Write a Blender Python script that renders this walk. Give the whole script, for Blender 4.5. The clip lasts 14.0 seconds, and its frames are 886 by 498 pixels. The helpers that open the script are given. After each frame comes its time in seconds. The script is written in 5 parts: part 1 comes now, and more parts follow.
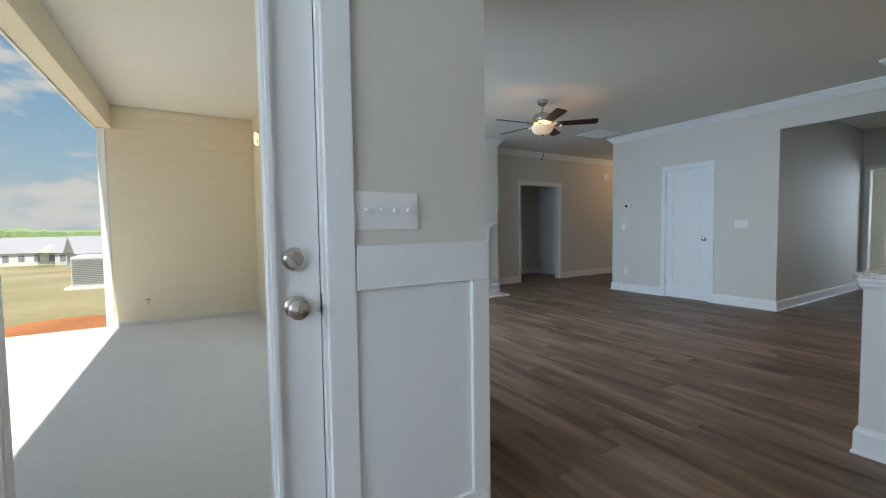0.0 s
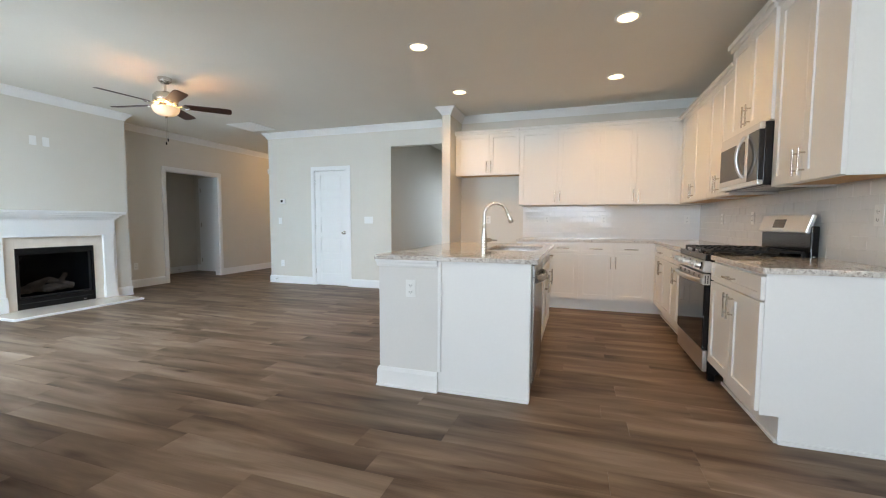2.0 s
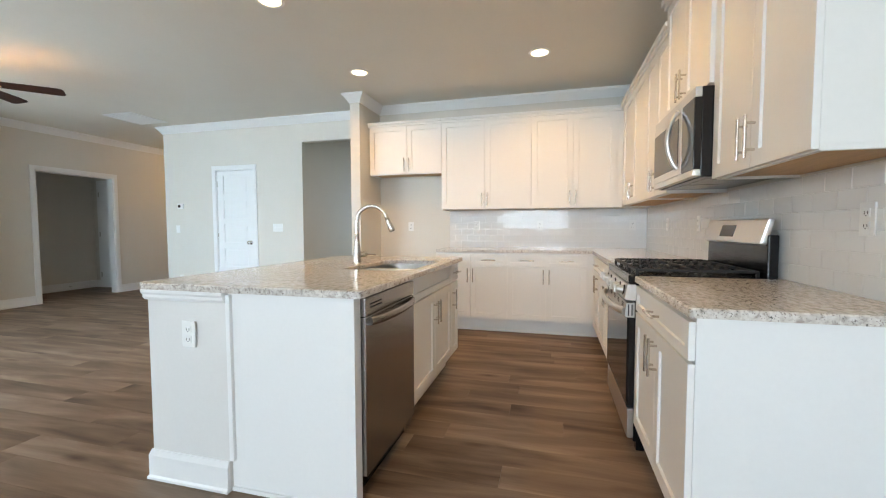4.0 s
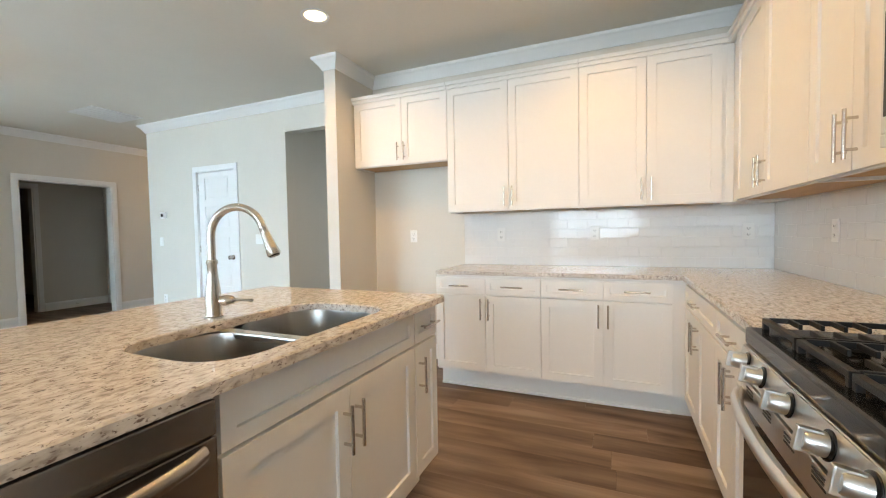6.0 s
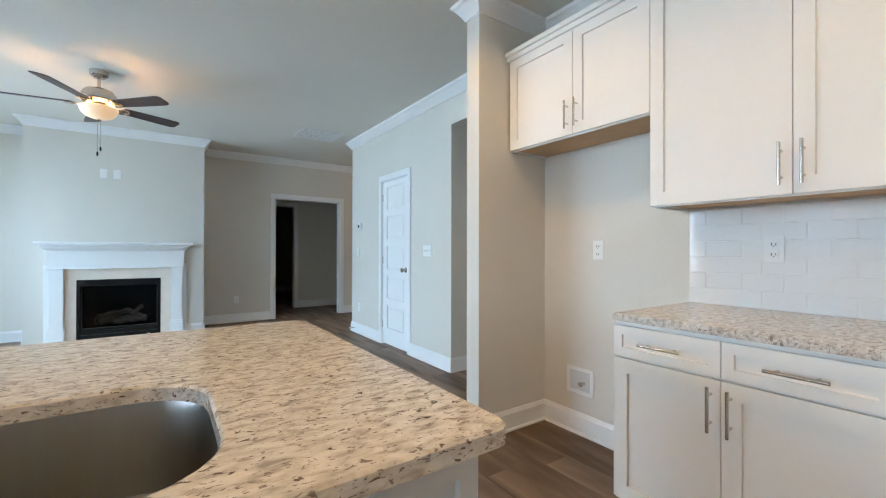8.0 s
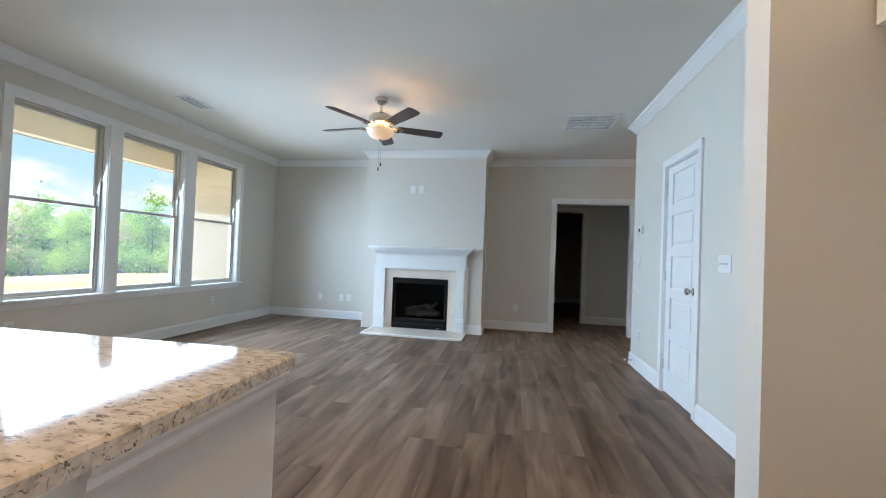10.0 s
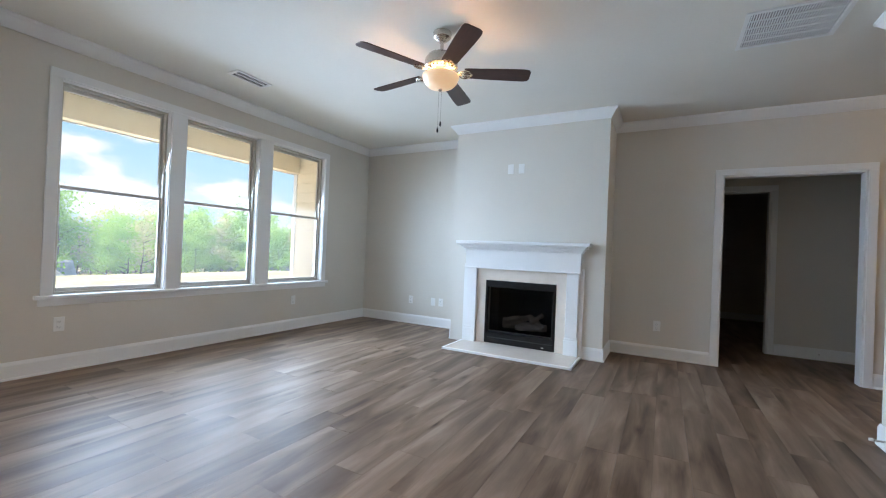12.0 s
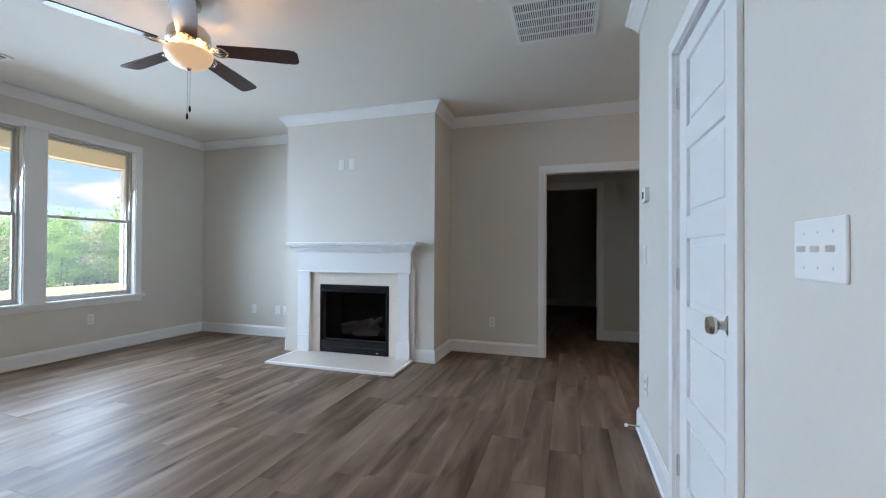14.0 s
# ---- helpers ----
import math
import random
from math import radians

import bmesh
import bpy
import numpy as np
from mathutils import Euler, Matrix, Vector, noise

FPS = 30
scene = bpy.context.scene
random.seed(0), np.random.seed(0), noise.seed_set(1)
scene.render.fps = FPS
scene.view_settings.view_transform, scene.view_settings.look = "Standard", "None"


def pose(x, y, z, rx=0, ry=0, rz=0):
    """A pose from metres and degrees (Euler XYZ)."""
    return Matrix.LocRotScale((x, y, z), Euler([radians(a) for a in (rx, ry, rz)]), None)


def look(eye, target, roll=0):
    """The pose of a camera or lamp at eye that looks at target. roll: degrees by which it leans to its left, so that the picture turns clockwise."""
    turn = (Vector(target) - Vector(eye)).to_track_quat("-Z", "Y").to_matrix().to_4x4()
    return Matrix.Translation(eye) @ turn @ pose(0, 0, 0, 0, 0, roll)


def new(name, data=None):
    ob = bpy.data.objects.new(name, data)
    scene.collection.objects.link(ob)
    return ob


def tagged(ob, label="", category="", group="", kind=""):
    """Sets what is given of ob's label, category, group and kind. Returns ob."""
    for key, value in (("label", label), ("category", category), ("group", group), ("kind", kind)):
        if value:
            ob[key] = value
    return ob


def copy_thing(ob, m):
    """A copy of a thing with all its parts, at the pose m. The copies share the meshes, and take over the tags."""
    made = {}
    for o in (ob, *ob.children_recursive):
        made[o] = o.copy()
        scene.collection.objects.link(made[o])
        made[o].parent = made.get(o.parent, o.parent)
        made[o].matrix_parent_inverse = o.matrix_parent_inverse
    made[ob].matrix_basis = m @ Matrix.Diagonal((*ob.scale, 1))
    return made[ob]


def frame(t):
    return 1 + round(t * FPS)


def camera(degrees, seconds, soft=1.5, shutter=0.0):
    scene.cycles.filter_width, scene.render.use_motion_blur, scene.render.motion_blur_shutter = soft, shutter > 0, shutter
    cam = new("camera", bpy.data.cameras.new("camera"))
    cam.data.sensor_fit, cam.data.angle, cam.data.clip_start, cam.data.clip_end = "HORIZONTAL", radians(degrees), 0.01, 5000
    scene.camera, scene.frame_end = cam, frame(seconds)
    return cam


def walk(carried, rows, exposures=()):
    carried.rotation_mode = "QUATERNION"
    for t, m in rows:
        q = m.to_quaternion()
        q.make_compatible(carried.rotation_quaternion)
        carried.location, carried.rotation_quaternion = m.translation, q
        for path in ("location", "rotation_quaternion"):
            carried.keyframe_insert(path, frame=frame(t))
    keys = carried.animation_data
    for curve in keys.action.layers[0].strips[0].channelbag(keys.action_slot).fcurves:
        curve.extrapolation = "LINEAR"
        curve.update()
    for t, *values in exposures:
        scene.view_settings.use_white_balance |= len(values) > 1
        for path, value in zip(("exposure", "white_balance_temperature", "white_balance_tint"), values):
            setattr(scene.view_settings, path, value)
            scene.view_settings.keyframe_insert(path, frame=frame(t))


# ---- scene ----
cam = camera(94.7, 14.0, soft=1.15)
PATH = [
    (0, (0.045, 0.223, 1.16), (1.077, 1.933, 1.059), -0.8),
    (0.5, (0.106, -0.006, 1.165), (1.49, 1.433, 1.049), -0.7),
    (0.8, (0.116, -0.109, 1.165), (1.677, 1.135, 1.047), -0.5),
    (1, (0.136, -0.176, 1.169), (1.788, 0.945, 1.038), -0.5),
    (1.1, (0.146, -0.216, 1.166), (1.837, 0.845, 1.036), -0.6),
    (1.3, (0.168, -0.274, 1.163), (1.926, 0.673, 1.036), -0.4),
    (1.5, (0.192, -0.303, 1.152), (2.008, 0.524, 1.019), 0.1),
    (2, (0.332, -0.423, 1.141), (2.228, 0.199, 1.008), 0.2),
    (2.5, (0.526, -0.541, 1.163), (2.454, -0.028, 1.031), 0.1),
    (3, (0.78, -0.731, 1.148), (2.719, -0.253, 1.023), -0.0),
    (3.2, (0.899, -0.8, 1.141), (2.838, -0.324, 1.025), -0.0),
    (5.3, (2.432, -0.968, 1.2), (4.31, -0.286, 1.105), -0.8),
    (5.5, (2.609, -0.979, 1.201), (4.474, -0.26, 1.11), -0.9),
    (6, (2.957, -0.951, 1.206), (4.793, -0.162, 1.126), -1.0),
    (6.5, (3.316, -0.905, 1.177), (5.094, 0.009, 1.119), -0.8),
    (7, (3.662, -0.814, 1.165), (5.324, 0.297, 1.132), -0.4),
    (7.5, (3.963, -0.77, 1.178), (5.413, 0.608, 1.165), -0.2),
    (8, (4.287, -0.649, 1.173), (5.42, 0.999, 1.179), 0.1),
    (8.5, (4.59, -0.526, 1.177), (5.335, 1.329, 1.202), 0.7),
    (9, (4.874, -0.393, 1.173), (5.22, 1.576, 1.211), 1.3),
    (11.3, (5.328, 0.849, 1.128), (4.476, 2.658, 1.146), 2.6),
    (11.5, (5.339, 1.001, 1.134), (4.446, 2.79, 1.148), 2.6),
    (12, (5.327, 1.392, 1.107), (4.374, 3.151, 1.124), 2.4),
    (12.5, (5.377, 1.75, 1.119), (4.409, 3.5, 1.136), 2.1),
    (13, (5.57, 1.984, 1.146), (4.639, 3.754, 1.165), 1.6),
    (13.5, (5.874, 2.079, 1.157), (5.033, 3.893, 1.177), 1.1),
    (14, (6.134, 2.04, 1.157), (5.54, 3.949, 1.176), 0.3),
]
EXPOSURES = [
    (0.0, 0.30, 6650, 5), (0.5, 0.44, 6600, 3), (1.0, 0.95, 6900, 5), (1.5, 1.12, 7300, 7), (2.0, 1.18, 7450, 7), (3.0, 1.32, 7050, 5),
    (5.5, 1.55, 7700, 4), (6.0, 1.56, 7300, 3), (6.5, 1.52, 6550, 1), (7.0, 1.38, 6350, 0), (7.5, 1.30, 6300, 0), (8.0, 1.26, 6300, 0),
    (9.0, 1.20, 6350, 1), (11.5, 1.24, 6480, 8), (12.5, 1.24, 6450, 8), (14.0, 1.10, 6450, 8),
]
walk(cam, [(t, look(eye, target, roll)) for t, eye, target, roll in PATH], EXPOSURES)

# ---- world, sun, large lights ----
world = bpy.data.worlds.new("sky")
scene.world = world
world.use_nodes = True
wn = world.node_tree
sky = wn.nodes.new("ShaderNodeTexSky")
sky.sky_type, sky.sun_disc = "NISHITA", False
sky.sun_elevation, sky.sun_rotation = radians(62), radians(183)
wn.links.new(sky.outputs[0], wn.nodes["Background"].inputs[0])
wn.nodes["Background"].inputs[1].default_value = 0.15


def lamp(name, kind, energy, color, matrix, **more):
    data = bpy.data.lights.new(name, kind)
    data.energy, data.color = energy, color
    for key, value in more.items():
        if key == "size":
            data.size = value
        elif key == "size_y":
            data.shape, data.size_y = "RECTANGLE", value
        elif key == "radius":
            data.shadow_soft_size = value
        elif key == "spread":
            data.spread = radians(value)
        elif key == "angle":
            data.angle = value
        elif key == "spot":
            data.spot_size, data.spot_blend = radians(value), 0.6
    ob = new(name, data)
    ob.matrix_world = matrix
    return ob


SUN_FROM = Vector((-0.05, -0.46, 0.88))
lamp("sun", "SUN", 5.0, (1.0, 0.95, 0.87), look(SUN_FROM * 50, (0, 0, 0)), angle=radians(0.53))
DAY = (0.62, 0.76, 1.0)
lamp("window_daylight_west", "AREA", 78, (0.54, 0.725, 1.0), look((0.840, 4.26, 1.50), (3.055, 4.26, 0.80)), size=2.90, size_y=1.68, spread=128)
lamp("nook_daylight_west", "AREA", 108, DAY, look((-2.95, -0.30, 1.55), (0.0, -0.30, 0.75)), size=2.4, size_y=1.5)
lamp("door_daylight", "AREA", 10, DAY, look((-0.06, 1.36, 1.15), (0.0, -1.0, 1.0)), size=0.5, size_y=1.5)
lamp("passage_daylight", "AREA", 52, DAY, look((12.1, 1.1, 1.5), (8.8, 2.4, 1.3)), size=1.2, size_y=1.4)
WARM = (1.0, 0.58, 0.23)
CANS = [(3.93, 1.0), (5.30, 1.0), (3.92, -0.76), (5.30, -0.79)]
for cx, cy in CANS:
    lamp("can_bulb", "SPOT", 14, WARM, look((cx, cy, 2.715), (cx, cy, 0)), radius=0.05, spot=158)
FAN = (3.823, 4.02)
for side in (0, 120, 240):
    lamp("fan_bulb", "POINT", 2.2, (1.0, 0.55, 0.24), pose(FAN[0] + 0.092 * math.cos(radians(side)), FAN[1] + 0.092 * math.sin(radians(side)), 2.408), radius=0.018)
lamp("hall_bulb", "POINT", 6.5, (1.0, 0.62, 0.30), pose(8.9, 5.85, 2.55), radius=0.08)


# ---- materials ----
def mat(name, color, rough=0.5, metal=0.0, var=0.04, scale=3.0, fine=60.0, bump=0.0, bump_scale=200.0, coat=0.0, stretch=(1, 1, 1), spec=0.5):
    m = bpy.data.materials.new(name)
    m.use_nodes = True
    nt = m.node_tree
    b = nt.nodes["Principled BSDF"]
    b.inputs["Roughness"].default_value, b.inputs["Metallic"].default_value = rough, metal
    b.inputs["Coat Weight"].default_value = coat
    b.inputs["Specular IOR Level"].default_value = spec
    tc = nt.nodes.new("ShaderNodeTexCoord")
    mp = nt.nodes.new("ShaderNodeMapping")
    mp.inputs["Scale"].default_value = stretch
    nt.links.new(tc.outputs["Object"], mp.inputs[0])
    n1, n2 = nt.nodes.new("ShaderNodeTexNoise"), nt.nodes.new("ShaderNodeTexNoise")
    n1.inputs["Scale"].default_value, n2.inputs["Scale"].default_value = scale, fine
    for n in (n1, n2):
        nt.links.new(mp.outputs[0], n.inputs["Vector"])
        n.inputs["Detail"].default_value = 4
    add = nt.nodes.new("ShaderNodeMath")
    add.operation = "ADD"
    nt.links.new(n1.outputs[0], add.inputs[0])
    nt.links.new(n2.outputs[0], add.inputs[1])
    rng = nt.nodes.new("ShaderNodeMapRange")
    rng.inputs[1].default_value, rng.inputs[2].default_value = 0.6, 1.4
    rng.inputs[3].default_value, rng.inputs[4].default_value = 1 - var, 1 + var
    nt.links.new(add.outputs[0], rng.inputs[0])
    mul = nt.nodes.new("ShaderNodeVectorMath")
    mul.operation = "SCALE"
    mul.inputs[0].default_value = color
    nt.links.new(rng.outputs[0], mul.inputs["Scale"])
    nt.links.new(mul.outputs[0], b.inputs["Base Color"])
    if bump:
        n3, bp = nt.nodes.new("ShaderNodeTexNoise"), nt.nodes.new("ShaderNodeBump")
        n3.inputs["Scale"].default_value = bump_scale
        nt.links.new(mp.outputs[0], n3.inputs["Vector"])
        bp.inputs["Strength"].default_value, bp.inputs["Distance"].default_value = bump, 0.002
        nt.links.new(n3.outputs[0], bp.inputs["Height"])
        nt.links.new(bp.outputs[0], b.inputs["Normal"])
    return m


def glow(name, color, strength):
    m = bpy.data.materials.new(name)
    m.use_nodes = True
    b = m.node_tree.nodes["Principled BSDF"]
    b.inputs["Base Color"].default_value = (*color, 1)
    b.inputs["Emission Color"].default_value, b.inputs["Emission Strength"].default_value = (*color, 1), strength
    return m


def clear_glass(name, rough=0.0, tint=(1, 1, 1), haze=0.0):
    """Thin pane: mostly transparent, with a mirror gloss that grows at grazing angles."""
    m = bpy.data.materials.new(name)
    m.use_nodes = True
    nt = m.node_tree
    out = nt.nodes["Material Output"]
    tr, gl, mix, fr = (nt.nodes.new("ShaderNode" + k) for k in ("BsdfTransparent", "BsdfGlossy", "MixShader", "LayerWeight"))
    tr.inputs[0].default_value = (*tint, 1)
    gl.inputs["Roughness"].default_value = rough
    up, low = nt.nodes.new("ShaderNodeMath"), nt.nodes.new("ShaderNodeMath")
    up.operation, low.operation = "POWER", "MULTIPLY_ADD"
    up.inputs[1].default_value, low.inputs[1].default_value, low.inputs[2].default_value = 4.0, 0.40, 0.006
    nt.links.new(fr.outputs["Facing"], up.inputs[0])
    nt.links.new(up.outputs[0], low.inputs[0])
    nt.links.new(low.outputs[0], mix.inputs[0])
    veil, film = nt.nodes.new("ShaderNodeBsdfTranslucent"), nt.nodes.new("ShaderNodeMixShader")
    veil.inputs[0].default_value = (0.92, 0.94, 0.95, 1)
    film.inputs[0].default_value = haze  # pale daylight haze put into the pane to wash out the view
    nt.links.new(tr.outputs[0], film.inputs[1])
    nt.links.new(veil.outputs[0], film.inputs[2])
    nt.links.new(film.outputs[0], mix.inputs[1])
    nt.links.new(gl.outputs[0], mix.inputs[2])
    nt.links.new(mix.outputs[0], out.inputs[0])
    return m


def ramp(nt, stops):
    r = nt.nodes.new("ShaderNodeValToRGB")
    while len(r.color_ramp.elements) < len(stops):
        r.color_ramp.elements.new(0.5)
    for e, (p, c) in zip(r.color_ramp.elements, stops):
        e.position, e.color = p, (*c, 1)
    return r


WALL = mat("greige_wall_paint", (0.66, 0.625, 0.56), 0.62, var=0.02, bump=0.25, bump_scale=260)
CEIL = mat("ceiling_paint", (0.76, 0.735, 0.665), 0.9, var=0.02, bump=0.3, bump_scale=180)
TRIM = mat("white_trim_paint", (0.80, 0.80, 0.79), 0.32, var=0.015, bump=0.05)
CAB = mat("white_cabinet_lacquer", (0.80, 0.785, 0.755), 0.42, var=0.015, bump=0.04, spec=0.35)
STEEL = mat("stainless_steel", (0.66, 0.65, 0.63), 0.30, 1.0, var=0.05, bump=0.10, bump_scale=90, stretch=(40, 1, 1))
STEELV = mat("brushed_steel", (0.36, 0.345, 0.33), 0.27, 1.0, var=0.06, bump=0.10, bump_scale=60, stretch=(1, 1, 40))
NICKEL = mat("brushed_nickel", (0.60, 0.56, 0.51), 0.27, 1.0, var=0.04)
BLACK = mat("black_enamel", (0.008, 0.008, 0.009), 0.17, var=0.2, spec=0.35)
IRON = mat("cast_iron", (0.013, 0.013, 0.013), 0.45, var=0.25, bump=0.3, bump_scale=300, spec=0.3)
DARKGLASS = mat("dark_oven_glass", (0.006, 0.007, 0.008), 0.06, var=0.1, spec=0.28)
KNEE = mat("pale_knee_wall_paint", (0.70, 0.685, 0.66), 0.7, var=0.02, bump=0.15, bump_scale=220)
PLASTIC = mat("white_plastic", (0.80, 0.80, 0.78), 0.35, var=0.01)
SLOT = mat("dark_slot", (0.03, 0.03, 0.03), 0.6)
RAWWOOD = mat("raw_plywood", (0.56, 0.36, 0.19), 0.6, var=0.16, scale=6, stretch=(1, 8, 1))
BLADE = mat("dark_cherry_wood", (0.055, 0.020, 0.013), 0.33, var=0.35, scale=3, fine=14, stretch=(1, 9, 1))
MARBLE = mat("cream_marble", (0.74, 0.66, 0.57), 0.18, var=0.05, scale=5, fine=22)
LOGM = mat("ceramic_log", (0.36, 0.25, 0.17), 0.9, var=0.5, scale=14, bump=0.8, bump_scale=60)
SIDING = mat("cream_siding_paint", (0.80, 0.70, 0.53), 0.6, var=0.03, bump=0.2, stretch=(1, 1, 6))
PORCHWHITE = mat("porch_ceiling_paint", (0.85, 0.81, 0.73), 0.7, var=0.02)
CONCRETE = mat("pale_concrete", (0.74, 0.72, 0.68), 0.85, var=0.07, scale=1.2, fine=40, bump=0.4)
VINYL = mat("window_frame_taupe", (0.54, 0.51, 0.45), 0.45, var=0.03)
GLASS = clear_glass("window_glass", haze=0.015)
DOORGLASS = clear_glass("patio_door_glass")
BULB = glow("lamp_lens", (1.0, 0.80, 0.52), 2.6)
DISPLAY = mat("black_display", (0.008, 0.008, 0.010), 0.12)


def bowl_material():
    m = bpy.data.materials.new("alabaster_bowl_glass")
    m.use_nodes = True
    nt = m.node_tree
    b = nt.nodes["Principled BSDF"]
    n = nt.nodes.new("ShaderNodeTexNoise")
    n.inputs["Scale"].default_value = 9
    r = ramp(nt, [(0.3, (1.0, 0.50, 0.20)), (0.7, (1.0, 0.66, 0.34))])
    nt.links.new(n.outputs[0], r.inputs[0])
    nt.links.new(r.outputs[0], b.inputs["Emission Color"])
    b.inputs["Emission Strength"].default_value = 0.22
    b.inputs["Base Color"].default_value, b.inputs["Roughness"].default_value = (0.85, 0.72, 0.55, 1), 0.3
    return m


BOWL = bowl_material()


def granite_material():
    m = bpy.data.materials.new("speckled_granite")
    m.use_nodes = True
    nt = m.node_tree
    b = nt.nodes["Principled BSDF"]
    tc = nt.nodes.new("ShaderNodeTexCoord")
    mp = nt.nodes.new("ShaderNodeMapping")
    mp.inputs["Scale"].default_value = (0.48, 1.0, 1.0)
    mp.inputs["Rotation"].default_value = (0, 0, 0.35)
    nt.links.new(tc.outputs["Object"], mp.inputs[0])

    def noise_tex(scale, detail, dist=0.0):
        n = nt.nodes.new("ShaderNodeTexNoise")
        n.inputs["Scale"].default_value, n.inputs["Detail"].default_value, n.inputs["Distortion"].default_value = scale, detail, dist
        nt.links.new(mp.outputs[0], n.inputs["Vector"])
        return n
    clouds = ramp(nt, [(0.32, (0.36, 0.32, 0.285)), (0.45, (0.565, 0.52, 0.47)), (0.62, (0.70, 0.665, 0.62))])
    nt.links.new(noise_tex(60, 6, 0.5).outputs[0], clouds.inputs[0])
    specks = ramp(nt, [(0.61, (0, 0, 0)), (0.66, (.75, .75, .75))])
    nt.links.new(noise_tex(185, 3, 0.5).outputs[0], specks.inputs[0])
    big = ramp(nt, [(0.625, (0, 0, 0)), (0.66, (.9, .9, .9))])
    nt.links.new(noise_tex(105, 3, 0.6).outputs[0], big.inputs[0])
    mask = nt.nodes.new("ShaderNodeMath")
    mask.operation = "MAXIMUM"
    nt.links.new(specks.outputs[0], mask.inputs[0])
    nt.links.new(big.outputs[0], mask.inputs[1])
    tone = ramp(nt, [(0.38, (0.045, 0.040, 0.040)), (0.5, (0.15, 0.095, 0.075)), (0.62, (0.23, 0.195, 0.18))])
    nt.links.new(noise_tex(22, 3).outputs[0], tone.inputs[0])
    mix = nt.nodes.new("ShaderNodeMix")
    mix.data_type = "RGBA"
    nt.links.new(mask.outputs[0], mix.inputs[0])
    nt.links.new(clouds.outputs[0], mix.inputs[6])
    nt.links.new(tone.outputs[0], mix.inputs[7])
    nt.links.new(mix.outputs[2], b.inputs["Base Color"])
    b.inputs["Roughness"].default_value = 0.07
    b.inputs["Specular IOR Level"].default_value = 0.38
    return m


GRANITE = granite_material()


def plank_material():
    m = bpy.data.materials.new("grey_brown_vinyl_plank")
    m.use_nodes = True
    nt = m.node_tree
    b = nt.nodes["Principled BSDF"]
    tc, oi, geo = nt.nodes.new("ShaderNodeTexCoord"), nt.nodes.new("ShaderNodeObjectInfo"), nt.nodes.new("ShaderNodeNewGeometry")
    add = nt.nodes.new("ShaderNodeMath")
    add.operation = "ADD"
    nt.links.new(oi.outputs["Random"], add.inputs[0])
    nt.links.new(geo.outputs["Random Per Island"], add.inputs[1])
    fr = nt.nodes.new("ShaderNodeMath")
    fr.operation = "FRACT"
    nt.links.new(add.outputs[0], fr.inputs[0])
    off = nt.nodes.new("ShaderNodeVectorMath")
    off.operation = "SCALE"
    off.inputs[0].default_value = (31.0, 57.0, 0.0)
    nt.links.new(fr.outputs[0], off.inputs["Scale"])
    mv = nt.nodes.new("ShaderNodeVectorMath")
    nt.links.new(tc.outputs["Object"], mv.inputs[0])
    nt.links.new(off.outputs[0], mv.inputs[1])

    def grain(sx, sy, detail, dist):
        mp = nt.nodes.new("ShaderNodeMapping")
        mp.inputs["Scale"].default_value = (sx, sy, 1)
        nt.links.new(mv.outputs[0], mp.inputs[0])
        n = nt.nodes.new("ShaderNodeTexNoise")
        n.inputs["Scale"].default_value, n.inputs["Detail"].default_value, n.inputs["Distortion"].default_value = 1, detail, dist
        nt.links.new(mp.outputs[0], n.inputs["Vector"])
        return n
    streak = grain(7.5, 1.25, 6, 0.55)
    fine = grain(150, 3.5, 4, 0.2)
    tone = ramp(nt, [(0.18, (0.064, 0.040, 0.026)), (0.38, (0.142, 0.094, 0.064)), (0.57, (0.216, 0.151, 0.107)), (0.82, (0.330, 0.248, 0.186))])
    s = nt.nodes.new("ShaderNodeMath")
    s.operation = "MULTIPLY_ADD"
    s.inputs[1].default_value, s.inputs[2].default_value = 0.17, -0.19
    nt.links.new(fr.outputs[0], s.inputs[0])
    s2 = nt.nodes.new("ShaderNodeMath")
    s2.operation = "MULTIPLY_ADD"
    s2.inputs[1].default_value = 1.22
    nt.links.new(streak.outputs[0], s2.inputs[0])
    nt.links.new(s.outputs[0], s2.inputs[2])
    s3 = nt.nodes.new("ShaderNodeMath")
    s3.operation = "MULTIPLY_ADD"
    s3.inputs[1].default_value = 0.17
    nt.links.new(fine.outputs[0], s3.inputs[0])
    s4 = nt.nodes.new("ShaderNodeMath")
    s4.operation = "SUBTRACT"
    s4.inputs[1].default_value = 0.085
    nt.links.new(s2.outputs[0], s4.inputs[0])
    nt.links.new(s4.outputs[0], s3.inputs[2])
    nt.links.new(s3.outputs[0], tone.inputs[0])
    kmap, knot = nt.nodes.new("ShaderNodeMapping"), nt.nodes.new("ShaderNodeTexVoronoi")
    kmap.inputs["Scale"].default_value = (7.0, 2.6, 1)
    nt.links.new(mv.outputs[0], kmap.inputs[0])
    nt.links.new(kmap.outputs[0], knot.inputs["Vector"])
    knot.inputs["Scale"].default_value = 0.72
    kr = ramp(nt, [(0.02, (0.30, 0.25, 0.22)), (0.06, (0.62, 0.56, 0.52)), (0.17, (1, 1, 1))])
    nt.links.new(knot.outputs["Distance"], kr.inputs[0])
    km = nt.nodes.new("ShaderNodeVectorMath")
    km.operation = "MULTIPLY"
    nt.links.new(tone.outputs[0], km.inputs[0])
    nt.links.new(kr.outputs[0], km.inputs[1])
    nt.links.new(km.outputs[0], b.inputs["Base Color"])
